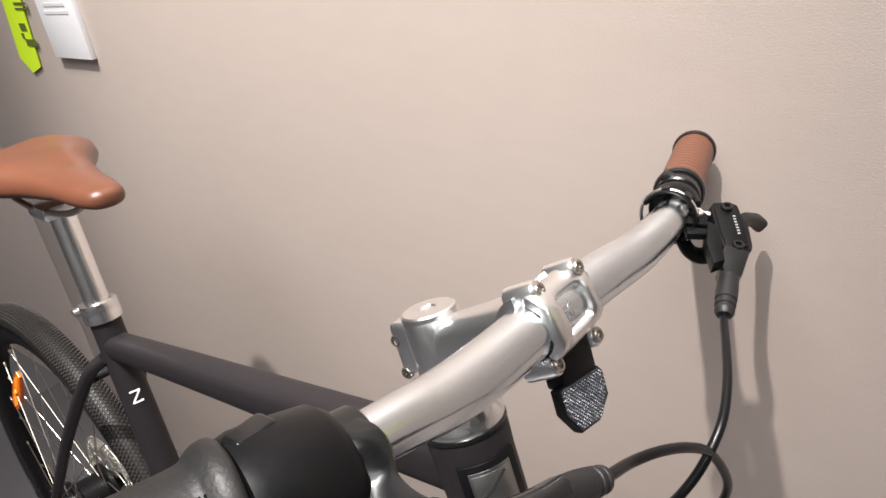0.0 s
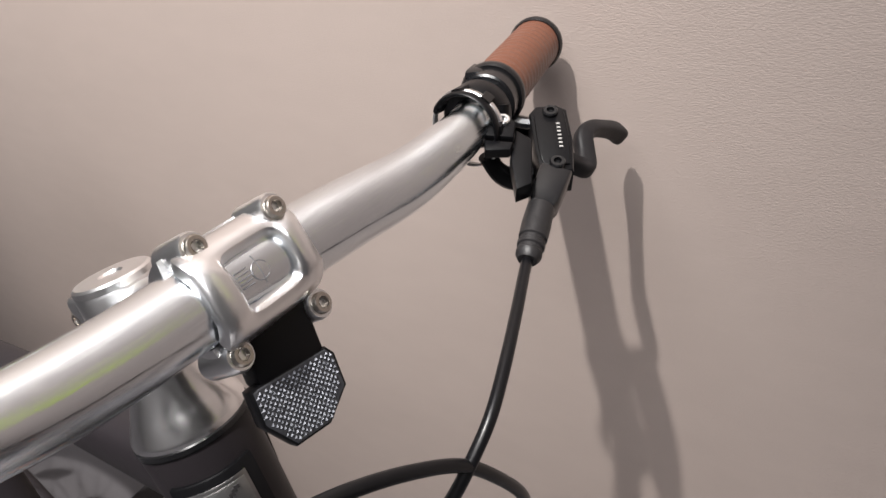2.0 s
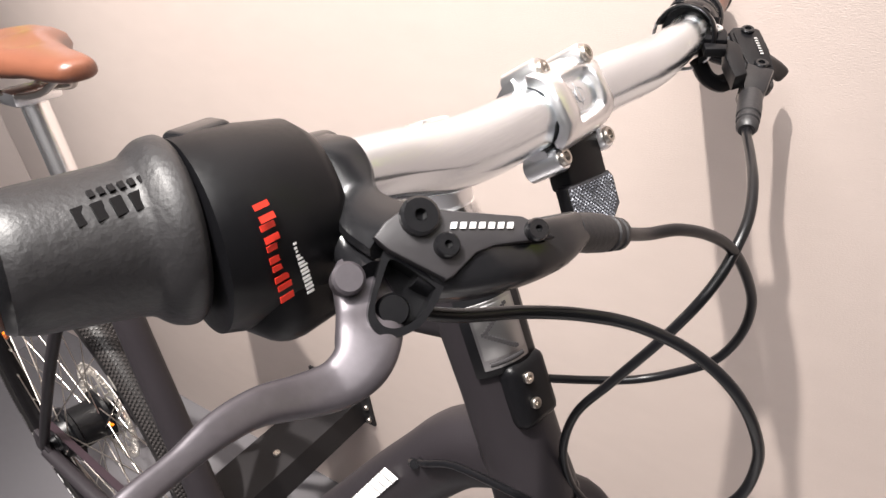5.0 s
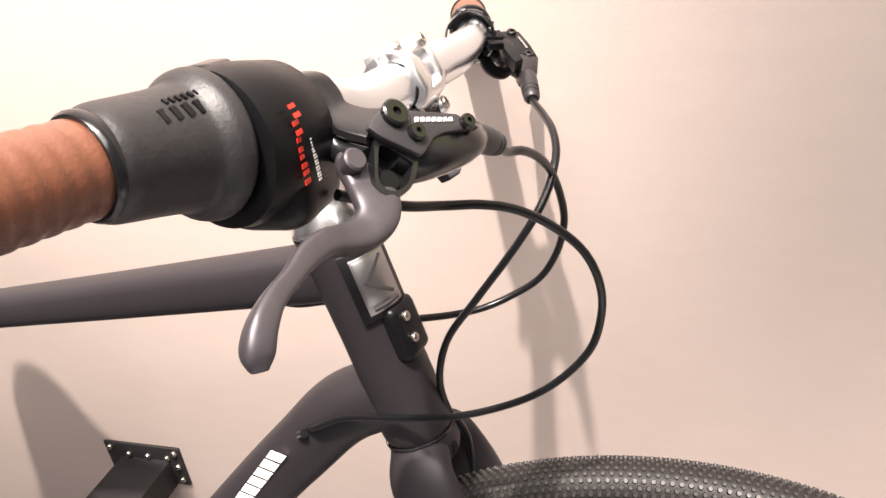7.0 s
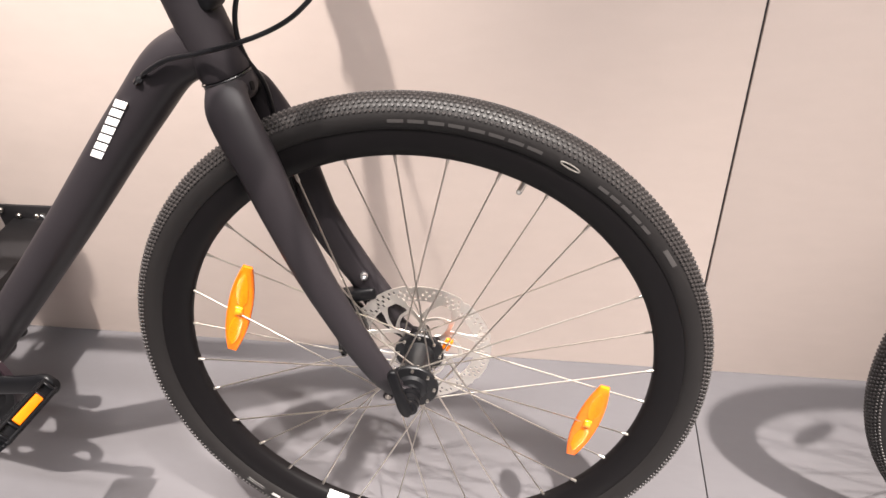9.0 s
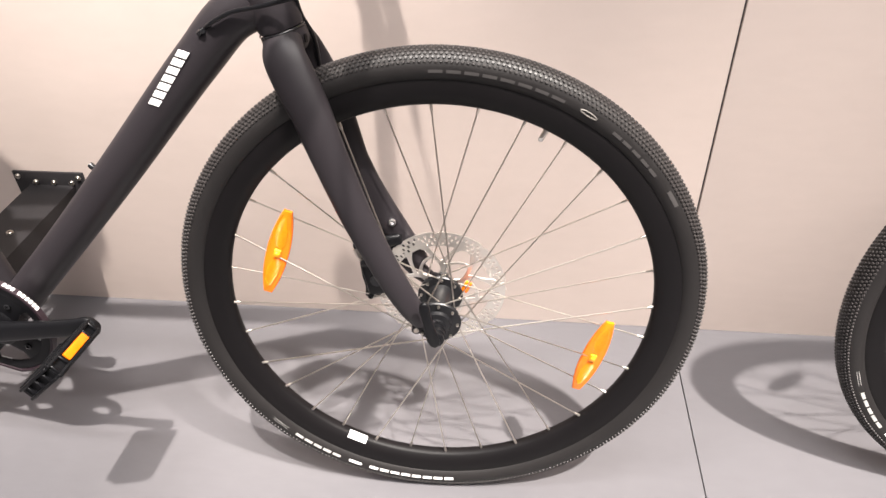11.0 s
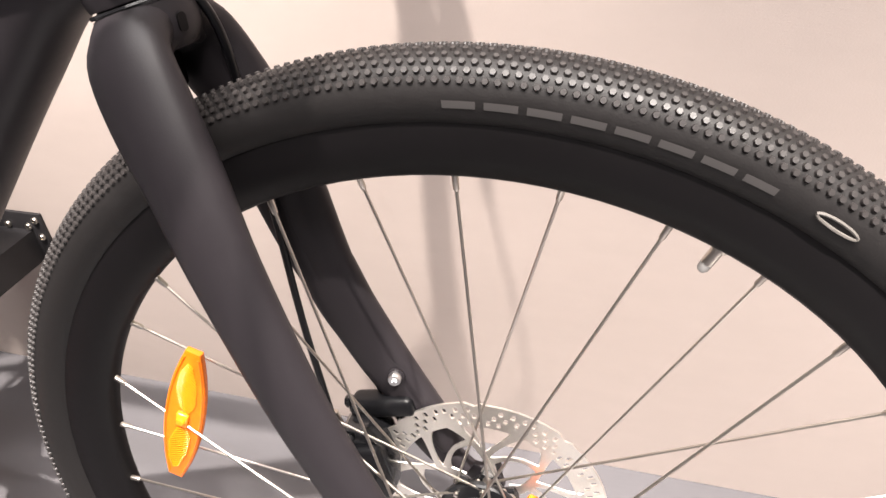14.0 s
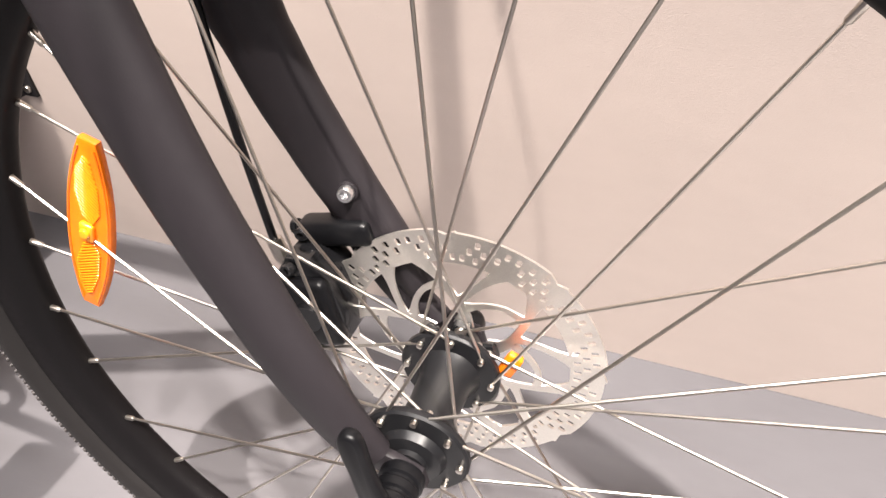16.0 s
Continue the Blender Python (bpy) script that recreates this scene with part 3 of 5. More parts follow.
part("eyelet", lathe([(0, -0.004), (0.0062, -0.004), (0.0066, 0.0), (0.0062, 0.004), (0, 0.004)], 20, (-0.0262, -0.0560, 0.3510), (0, -1, 0)), PAINT, fork)
part("eyelet_bolt", screw((-0.0262, -0.0600, 0.3510), (0, -1, 0), 0.0036, 0.002), STEEL, fork)
part("quick_release_nut", lathe([(0, 0), (0.0085, 0), (0.009, 0.008), (0.007, 0.012), (0, 0.0125)], 24, (0, 0.057, 0.351), (0, 1, 0)), BLACK, fork)
# caliper
ALONG_Y = Matrix(((1, 0, 0, 0), (0, 0, -1, 0.034), (0, 1, 0, 0), (0, 0, 0, 1)))
CALIPER = [(-0.1090, 0.4020), (-0.1000, 0.4170), (-0.0840, 0.4180), (-0.0730, 0.4030), (-0.0660, 0.3790), (-0.0670, 0.3560), (-0.0790, 0.3530), (-0.0860, 0.3470), (-0.0960, 0.3420), (-0.1050, 0.3480), (-0.1040, 0.3640), (-0.1075, 0.3800)]
cal = slab(CALIPER, 0.034, 0.0028, ALONG_Y, None, 2)
caliper = part("brake_caliper", cal, GLOSS, bike, "black hydraulic brake caliper")
part("post_mount", rbox(0.050, 0.018, 0.017, 0.0050, basis((-0.0765, 0.0430, 0.4245), (0.97, 0, 0.20), (0, 1, 0)), None, 3), BLACK, caliper, "black caliper adapter arm")
part("mount_bolt", screw((-0.1030, 0.0430, 0.4215), (-1, 0, -0.2), 0.0050, 0.004), GLOSS, caliper)
part("mount_bolt", screw((-0.0960, 0.0345, 0.4235), (0, -1, 0), 0.0045, 0.003), GLOSS, caliper)
part("caliper_cover", rbox(0.034, 0.012, 0.050, 0.005, basis((-0.0860, 0.0160, 0.3800), (0.96, 0, 0.2), (0, 1, 0)), None, 3), BLACK, caliper, "black caliper half")
part("piston_cap", lathe([(0, -0.004), (0.0095, -0.004), (0.0095, 0.003), (0.008, 0.004), (0, 0.004)], 24, (-0.0850, 0.0095, 0.3820), (0, 1, 0)), GLOSS, caliper)
for p in ((-0.0960, 0.0165, 0.4110), (-0.0960, 0.0165, 0.3500)):
    part("caliper_bolt", screw(p, (-0.2, -1, 0.1), 0.0040, 0.005), GLOSS, caliper)
part("hose_fitting", tube([(-0.1160, 0.033, 0.416, 0.0050), (-0.1120, 0.033, 0.404, 0.0052), (-0.1060, 0.033, 0.396, 0.0042)], 8), STEEL, caliper, "steel hose fitting")

# ---- frame ----
bm = bmesh.new()
pieces = []
TOP, LOW = CROWN + AXIS * 0.172, CROWN + AXIS * 0.008
tube([(*(CROWN + AXIS * h), r) for h, r in ((0.008, 0.0255), (0.014, 0.0268), (0.030, 0.0260), (0.090, 0.0252), (0.150, 0.0260), (0.168, 0.0268), (0.172, 0.0262))], 32, (0, 1, 0), True, bm)
DOWN = [(-0.190, 0, 0.750, 0.0225, 0.0265), (-0.228, 0, 0.730, 0.0250, 0.0270), (-0.268, 0, 0.690, 0.0262, 0.0268), (-0.314, 0, 0.642, 0.0268, 0.0268), (-0.414, 0, 0.534, 0.0270, 0.0266), (-0.536, 0, 0.407, 0.0268, 0.0262), (-0.655, 0, 0.287, 0.0285, 0.0270)]
tube(glide(DOWN, 6), 26, (0.7, 0, 0.7), True, bm, 2.3)
TOPT = [(-0.210, 0, 0.848, 0.018, 0.0205), (-0.255, 0, 0.840, 0.0175, 0.0200), (-0.400, 0, 0.815, 0.0175, 0.0175), (-0.560, 0, 0.788, 0.0165, 0.0152), (-0.735, 0, 0.757, 0.0150, 0.0140)]
pieces.append(("top_tube", tube(glide(TOPT, 5), 22, (0, 0, 1), True, None, 3.0)))
BB, SEAT = Vector((-0.655, 0, 0.285)), Vector((-0.752, 0, 0.800))
pieces.append(("seat_tube", tube(glide([(*BB, 0.0215), (*(BB.lerp(SEAT, 0.3)), 0.0195), (*(BB.lerp(SEAT, 0.8)), 0.0175), (*SEAT, 0.0172)], 4), 22, (0, 1, 0))))
lathe([(0, -0.036), (0.024, -0.036), (0.025, -0.034), (0.025, 0.034), (0.024, 0.036), (0, 0.036)], 32, BB, (0, 1, 0), bm)
REAR = Vector((-1.055, 0, 0.351))
for s in (-1, 1):
    pieces.append(("seat_stay", tube(glide([(-0.745, s * 0.014, 0.745, 0.0078, 0.0085), (-0.772, s * 0.032, 0.716, 0.0076, 0.0085), (-0.870, s * 0.052, 0.590, 0.0072, 0.0080), (-1.000, s * 0.064, 0.422, 0.0068, 0.0078), (-1.050, s * 0.066, 0.358, 0.0068, 0.0075)], 5), 14, (0, 1, 0))))
    pieces.append(("chain_stay", tube(glide([(-0.660, s * 0.024, 0.288, 0.011, 0.014), (-0.740, s * 0.036, 0.292, 0.0105, 0.014), (-0.860, s * 0.056, 0.315, 0.0095, 0.012), (-1.046, s * 0.066, 0.349, 0.0085, 0.010)], 5), 14, (0, 1, 0))))
    pieces.append(("dropout", slab([(-0.03, -0.012), (0.018, -0.018), (0.026, 0.0), (0.014, 0.030), (-0.006, 0.034), (-0.024, 0.014)], 0.007, 0.0015, basis((REAR.x, s * 0.066, REAR.z), (1, 0, 0), (0, 0, 1)))))
pieces.append(("stay_bridge", tube([(-0.780, -0.034, 0.708, 0.0055), (-0.780, 0.034, 0.708, 0.0055)], 12)))
frame_part = part("frame", bm, PAINT, bike, "matt black aluminium bicycle frame", FRAME)
for piece, shape in pieces:
    part(piece, shape, PAINT, frame_part)

part("boss_bolt", screw((-0.4515, 0, 0.5330), (-0.73, 0, 0.68), 0.0042, 0.007), GLOSS, frame_part, "small dark boss bolt")
# badge and cable guide on the head tube
n_head = Vector((math.sin(HEAD), 0, math.cos(HEAD)))


n_badge = Matrix.Rotation(radians(-29), 3, AXIS) @ n_head
n_guide = Matrix.Rotation(radians(-9), 3, AXIS) @ n_head


def head_patch(h0, h1, w, lift, bm=None):
    """A curved plate on the front of the head tube."""
    bm = bm or bmesh.new()
    r0, r1 = 0.0250, 0.0250 + lift
    lathe([(r0, h0), (r1 - 0.0006, h0), (r1, h0 + 0.0008), (r1, h1 - 0.0008), (r1 - 0.0006, h1), (r0, h1)], 14, CROWN, AXIS, bm, True, -w, w, up=n_badge)
    return bm


badge = part("badge", head_patch(0.1075, 0.1565, 0.72, 0.0034), BLACK, frame_part, "black head badge with a silver face")
part("badge_face", head_patch(0.1115, 0.1520, 0.50, 0.0038), BADGE, frame_part, "silver badge face")
bm = head_patch(0.1180, 0.1500, 0.44, 0.0042)
part("badge_field", bm, FIELD, frame_part)
for s in (1, -1):
    for k in range(12):
        h0, w0 = 0.1330 + s * 0.0012 * k, -0.36 + 0.052 * k
        bm = lathe([(0.0288, h0), (0.0296, h0), (0.0296, h0 + 0.0019), (0.0288, h0 + 0.0019)], 8, CROWN, AXIS, None, True, w0, w0 + 0.085, up=n_badge)
        part("badge_line", bm, SEAM, frame_part)
part("badge_bar", head_patch(0.1135, 0.1163, 0.36, 0.0046), SEAM, frame_part)
bm = rbox(0.030, 0.030, 0.042, 0.006, basis(CROWN + AXIS * 0.0900 + n_guide * 0.0155, n_guide, (0, 1, 0)), None, 3)
guide = part("cable_guide", bm, BLACK, frame_part, "black plastic cable guide")
for h in (0.1010, 0.0845):
    part("guide_bolt", screw(CROWN + AXIS * h + n_guide * 0.0303 + Vector((0, -0.004, 0)), n_guide, 0.0034, 0.0025), STEEL, frame_part)

# word and mark on the down tube and seat tube, as plain bars
a, b = Vector((-0.3290, 0, 0.6345)), Vector((-0.2740, 0, 0.7025))
dt, w, h = (b - a).normalized(), 0.0040, 0.0060
for k in range(7):
    p = a.lerp(b, (k + 0.5) / 7) + Vector((0, -0.0270, 0))
    low, high = [(-w - 0.0028, -h), (w - 0.0020, -h)], [(w + 0.0028, h), (-w + 0.0020, h)]
    part("letter_bar", slab(low + high, 0.0012, 0, basis(p, dt, (0.77, 0, -0.64))), WHITE, frame_part, "white letter bar")
p = BB.lerp(SEAT, 0.80) + Vector((0.0170, -0.0050, 0))
along = (SEAT - BB).normalized()
out = Vector((0.95, -0.28, 0.18))
for shift, rows in ((0.0, [(-0.008, -0.006), (-0.006, -0.006), (-0.006, 0.006), (-0.008, 0.006)]), (0.0, [(0.006, -0.006), (0.008, -0.006), (0.008, 0.006), (0.006, 0.006)]), (0.0, [(-0.006, 0.006), (-0.006, 0.0035), (0.006, -0.006), (0.006, -0.0035)])):
    part("mark_bar", slab(rows, 0.0012, 0, basis(p, along, out.cross(along))), WHITE, frame_part, "white mark bar")
part("grommet", tube([(-0.2540, -0.0240, 0.7205, 0.0036), (-0.2480, -0.0275, 0.7250, 0.0034)], 16), GLOSS, frame_part, "cable entry grommet")

# seat post, clamp, saddle
up_seat = (SEAT - BB).normalized()
bm = tube([(*SEAT, 0.0136), (*(SEAT + up_seat * 0.114), 0.0136), (*(SEAT + up_seat * 0.120), 0.0125)], 24, (0, 1, 0))
post = part("seat_post", bm, POLISHED, bike, "polished silver seat post", FRAME)
bm = lathe([(0.0165, -0.013), (0.0205, -0.012), (0.0212, -0.004), (0.0200, 0.0), (0.0212, 0.004), (0.0205, 0.010), (0.0145, 0.011)], 28, SEAT, up_seat)
rbox(0.014, 0.030, 0.016, 0.003, basis(SEAT + Vector((-0.024, 0, -0.004)), (1, 0, 0.25), (0, 1, 0)), bm)
clamp = part("seat_clamp", bm, POLISHED, bike, "polished silver seat clamp", FRAME)
part("clamp_bolt", tube([(SEAT.x - 0.027, -0.021, SEAT.z - 0.004, 0.005), (SEAT.x - 0.027, 0.021, SEAT.z - 0.004, 0.005)], 14), SILVER, clamp)
SAD = Vector((-0.786, 0, 0.954))
bm = bmesh.new()
prof = [(0.1525, 0.004, -0.008, -0.014), (0.1505, 0.011, -0.004, -0.018), (0.143, 0.0185, 0.000, -0.021), (0.120, 0.024, 0.003, -0.022), (0.080, 0.029, 0.006, -0.020), (0.035, 0.040, 0.010, -0.019), (0.000, 0.056, 0.016, -0.018), (-0.035, 0.077, 0.014, -0.019), (-0.070, 0.087, 0.014, -0.018), (-0.100, 0.081, 0.012, -0.014), (-0.118, 0.060, 0.006, -0.006)]
rings = []
for x, w, top, low in glide(prof, 3):
    ring = []
    for k in range(20):
        t = 2 * math.pi * k / 20
        c, s = math.cos(t), math.sin(t)
        dip = -0.006 * max(0.0, 1 - abs(c) * 2.2) if x < 0.06 and s > 0 else 0.0
        zz = top + dip - (top - low) * 0.5 * (1 - math.copysign(abs(s) ** (0.55 if w > 0.03 else 0.8), s)) - 0.010 * min(1.0, w / 0.05) ** 2 * abs(c) ** 3
        ring.append(bm.verts.new(SAD + Vector((x, w * math.copysign(abs(c) ** 0.8, c), zz + 0.012))))
    rings.append(ring)
for r0, r1 in zip(rings, rings[1:]):
    for k in range(20):
        bm.faces.new((r0[k], r0[(k + 1) % 20], r1[(k + 1) % 20], r1[k]))
bm.faces.new(rings[0])
bm.faces.new(rings[-1])
saddle = part("saddle", bm, LEATHER, bike, "smooth brown leather saddle", FRAME, 70)
for s in (-1, 1):
    part("saddle_rail", tube(glide([(SAD.x + 0.118, s * 0.006, SAD.z - 0.004, 0.0035), (SAD.x + 0.080, s * 0.016, SAD.z - 0.022, 0.0035), (SAD.x + 0.0, s * 0.022, SAD.z - 0.028, 0.0035), (SAD.x - 0.075, s * 0.034, SAD.z - 0.004, 0.0035)], 5), 10, (0, 1, 0)), STEEL, saddle)
part("rail_clamp", rbox(0.044, 0.050, 0.016, 0.005, Matrix.Translation(SEAT + up_seat * 0.124)), SILVER, saddle, "silver saddle clamp")

# rear wheel: the front one once more, with its own hub
rear_m = FRAME @ Matrix.Translation(REAR - HUB) @ Matrix.Translation(HUB) @ Matrix.Rotation(radians(20), 4, "Y") @ Matrix.Translation(-HUB)
rear_wheel = copy_thing(front_wheel, rear_m)
rear_wheel.name = "rear_wheel"
bm = lathe([(0, -0.060), (0.010, -0.060), (0.012, -0.046), (0.034, -0.044), (0.038, -0.030), (0.045, -0.028), (0.045, -0.022), (0.036, -0.018), (0.034, 0.018), (0.045, 0.024), (0.045, 0.030), (0.030, 0.036), (0.012, 0.048), (0.010, 0.060), (0, 0.060)], 40, HUB)
part("gear_hub", bm, BLACK, rear_wheel, "black internal gear hub")

# crank set, belt and pedals
RING_Y = -0.047
crank = new("crank_set")
crank.parent = bike
crank.matrix_basis = FRAME @ Matrix.Translation(BB)
RING_R = 0.084
bm = lathe([(RING_R - 0.016, -0.002), (RING_R - 0.012, -0.003), (RING_R - 0.002, -0.003), (RING_R, -0.001), (RING_R, 0.001), (RING_R - 0.002, 0.003), (RING_R - 0.012, 0.003), (RING_R - 0.016, 0.002)], 72, (0, RING_Y, 0), closed=True)
lathe([(0, -0.006), (0.030, -0.006), (0.034, -0.003), (0.034, 0.003), (0.030, 0.005), (0, 0.005)], 48, (0, RING_Y, 0), bm=bm)
for k in range(4):
    w = radians(90 * k + 50)
    tube([(0.026 * math.cos(w), RING_Y, 0.026 * math.sin(w), 0.023, 0.0030), (0.050 * math.cos(w), RING_Y, 0.050 * math.sin(w), 0.020, 0.0026), (0.073 * math.cos(w), RING_Y, 0.073 * math.sin(w), 0.032, 0.0022)], 16, (0, 1, 0), True, bm, 4)
part("chainring", bm, BLACK, crank, "black belt drive sprocket with small openings")
for k in range(4):
    w = radians(90 * k + 50)
    part("chainring_bolt", screw((0.052 * math.cos(w), RING_Y - 0.003, 0.052 * math.sin(w)), (0, -1, 0), 0.0050, 0.002), GLOSS, crank)
ARM = 12.0
for s, w, y in ((-1, ARM, -0.066), (1, ARM + 180, 0.066)):
    d = Vector((math.cos(radians(w)), 0, math.sin(radians(w))))
    rows = [(*(d * r + Vector((0, y0, 0))), a, b) for r, y0, a, b in ((-0.016, y * 0.92, 0.014, 0.009), (0.0, y * 0.92, 0.0175, 0.011), (0.05, y, 0.0155, 0.008), (0.12, y * 1.06, 0.0140, 0.0070), (0.160, y * 1.1, 0.0155, 0.0070), (0.176, y * 1.1, 0.0170, 0.0072), (0.187, y * 1.1, 0.0140, 0.0068), (0.1925, y * 1.1, 0.0065, 0.0050))]
    part("crank_arm", tube(glide(rows, 4), 18, (0, 1, 0), True, None, 2.6), BLACK, crank, "black aluminium crank arm")
    part("axle_bolt", screw((0, y * 1.07, 0), (0, s, 0), 0.008, 0.004), GLOSS, crank)
bm = bmesh.new()
gap = Vector((REAR.x - BB.x, 0, REAR.z - BB.z))
belt_pts = []
for k in range(25):
    w = radians(-84 + 168 * k / 24)
    belt_pts.append(Vector(((RING_R + 0.0015) * math.cos(w), RING_Y, (RING_R + 0.0015) * math.sin(w))))
for k in range(17):
    w = radians(96 + 168 * k / 16)
    belt_pts.append(gap + Vector((0.034 * math.cos(w), RING_Y, 0.034 * math.sin(w))))
belt_pts.append(belt_pts[0])
tube([(*p, 0.0055, 0.0022) for p in belt_pts], 8, (1, 0, 0), False, bm, 6)
part("drive_belt", bm, BELT, crank, "dark red-brown toothed drive belt")
bm = bmesh.new()
for w in (62, 58, 54, 47, 43, 39, 35, 31, 27):
    rbox(0.0046, 0.0060, 0.0014, 0.0003, Matrix.Translation(((RING_R + 0.0040) * math.cos(radians(w)), RING_Y, (RING_R + 0.0040) * math.sin(radians(w)))) @ pose(0, 0, 0, 0, 90 - w, 0), bm, 1)
part("belt_mark", bm, WHITE, crank, "white bars on the belt")


def pedal(at, side, tilt):
    """A black cage pedal with an amber strip at each end."""
    m = Matrix.Translation(at) @ pose(0, 0, 0, 0, tilt, 0)
    bm = bmesh.new()
    for x in (-0.034, 0.034):
        for z in (-0.0088, 0.0088):
            rbox(0.009, 0.094, 0.0042, 0.0012, m @ Matrix.Translation((x, side * 0.052, z)), bm)
        rbox(0.004, 0.090, 0.017, 0.001, m @ Matrix.Translation((x * 0.93, side * 0.052, 0)), bm)
        for y in (0.010, 0.026, 0.076, 0.094):
            rbox(0.009, 0.004, 0.018, 0.001, m @ Matrix.Translation((x, side * y, 0)), bm, 1)
    for y in (0.008, 0.097):
        for z in (-0.0088, 0.0088):
            rbox(0.064, 0.009, 0.0042, 0.0012, m @ Matrix.Translation((0, side * y, z)), bm)
        for x in (-0.020, 0.0, 0.020):
            rbox(0.004, 0.008, 0.018, 0.001, m @ Matrix.Translation((x, side * y, 0)), bm, 1)
        rbox(0.060, 0.003, 0.017, 0.0008, m @ Matrix.Translation((0, side * (y - 0.002 if y > 0.05 else y + 0.002), 0)), bm, 1)
    rbox(0.030, 0.088, 0.013, 0.005, m @ Matrix.Translation((0, side * 0.052, 0)), bm)
    rbox(0.060, 0.012, 0.016, 0.002, m @ Matrix.Translation((0, side * 0.052, 0)), bm)
    for x in (-0.036, -0.031, 0.031, 0.036):
        for k in range(18):
            for z in (-0.0114, 0.0114):
                rbox(0.0032, 0.0030, 0.0020, 0.0005, m @ Matrix.Translation((x, side * (0.012 + 0.0048 * k), z)), bm, 1)
    ob = part("pedal", bm, BLACK, crank, "black plastic cage pedal with amber reflectors")
    for x in (-0.0385, 0.0385):
        part("pedal_reflector", rbox(0.003, 0.044, 0.0115, 0.001, m @ Matrix.Translation((x, side * 0.051, 0))), ORANGE, ob, "amber reflector strip")


d = Vector((math.cos(radians(ARM - 2.0)), 0, math.sin(radians(ARM - 2.0)))) * 0.170
pedal(d + Vector((0, -0.080, 0)), -1, -41)
pedal(-d + Vector((0, 0.080, 0)), 1, -41)

# ---- handlebar and stem ----
BAR = [(-0.203, -0.305, 0.993), (-0.184, -0.235, 0.991), (-0.170, -0.190, 0.989), (-0.158, -0.150, 0.987), (-0.154, -0.120, 0.983), (-0.154, -0.090, 0.976), (-0.154, -0.055, 0.972), (-0.152, 0.0, 0.972), (-0.147, 0.055, 0.972), (-0.142, 0.090, 0.972), (-0.137, 0.120, 0.977), (-0.137, 0.145, 0.981), (-0.146, 0.185, 0.982), (-0.167, 0.287, 0.983)]
RAD = [0.0108, 0.0108, 0.0108, 0.0110, 0.0122, 0.0138, 0.0146, 0.0146, 0.0146, 0.0138, 0.0122, 0.0110, 0.0108, 0.0108]


def bar_at(y):
    """The bar's axis at a distance from the middle; minus is the drive side."""
    for p, q in zip(BAR, BAR[1:]):
        if y <= q[1]:
            break
    v = Vector(p).lerp(Vector(q), (y - p[1]) / (q[1] - p[1]))
    return Vector((v.x, y, v.z))


def bar_way(y):
    s = 1 if y > 0 else -1
    return (bar_at(y + s * 0.02) - bar_at(y - s * 0.02)).normalized()


rows = [(*p, r) for p, r in zip(BAR, RAD)]
handlebar = part("handlebar", tube(glide(rows, 6), 32, (0, 0, 1)), BRUSHED, bike, "swept silver aluminium handlebar")

FACE = Vector((0.88, 0, 0.475)).normalized()
C = Vector((-0.152, 0.001, 0.972))
BOLTS = [Vector(p) for p in ((-0.1500, -0.0133, 0.9933), (-0.1440, 0.0184, 0.9940), (-0.133, 0.0200, 0.955), (-0.138, -0.0165, 0.955))]
bm = tube([(*(CROWN + AXIS * h), r) for h, r in ((0.203, 0.0165), (0.205, 0.0175), (0.245, 0.0175), (0.247, 0.0165))], 32, (0, 1, 0))
root = CROWN + AXIS * 0.224
tube(glide([(*root, 0.0150, 0.0185), (*root.lerp(C, 0.35), 0.0145, 0.0165), (*root.lerp(C, 0.72), 0.0185, 0.0165), (*(C - FACE * 0.012), 0.0225, 0.0185)], 4), 24, (0, 0, 1), True, bm, 2.6)
lathe([(0.0149, -0.0235), (0.0198, -0.0225), (0.0200, 0.0225), (0.0149, 0.0235)], 24, C, (0, 1, 0), bm, True, radians(180 - 28 - 88), radians(180 - 28 + 88))
rbox(0.018, 0.026, 0.034, 0.004, basis(CROWN + AXIS * 0.224 + Vector((-0.017, 0, 0)), (1, 0, 0.3), (0, 1, 0)), bm, 3)
stem = part("stem", bm, SILVER, bike, "polished silver stem")
part("stem_cap", lathe([(0, 0.0008), (0.0045, 0.0008), (0.0055, 0.0018), (0.0160, 0.0016), (0.0172, 0.0006), (0.0174, -0.002), (0, -0.002)], 32, CROWN + AXIS * 0.2485, AXIS), SILVER, stem)
for h in (0.214, 0.236):
    p = CROWN + AXIS * h + Vector((-0.021, 0.011, -0.008))
    part("stem_bolt", screw(p - Vector((0, 0.020, 0)), (0, -1, 0), 0.0042, 0.004), STEEL, stem)
bm = lathe([(0.0262, 0.173), (0.0270, 0.1745), (0.0268, 0.1775), (0.0225, 0.186), (0.0194, 0.194), (0.0182, 0.2025), (0.0150, 0.204)], 40, CROWN, AXIS)
part("headset_cone", bm, POLISHED, stem, "polished silver headset cone")
part("headset_seal", lathe([(0.0262, 0.170), (0.0274, 0.171), (0.0274, 0.1735), (0.0262, 0.1745)], 40, CROWN, AXIS), GLOSS, stem)
part("spacer", lathe([(0.0176, 0.1975), (0.0181, 0.198), (0.0181, 0.1995), (0.0176, 0.200)], 32, CROWN, AXIS), SEAM, stem)
# faceplate: two bands and two bridges round the bar, with an open window
bm = bmesh.new()
MID = -28.4


def oval(k, n, a, b, p):
    w = 2 * math.pi * (k + 0.5) / n
    c, s = math.cos(w), math.sin(w)
    return a * math.copysign(abs(c) ** (2 / p), c), b * math.copysign(abs(s) ** (2 / p), s)


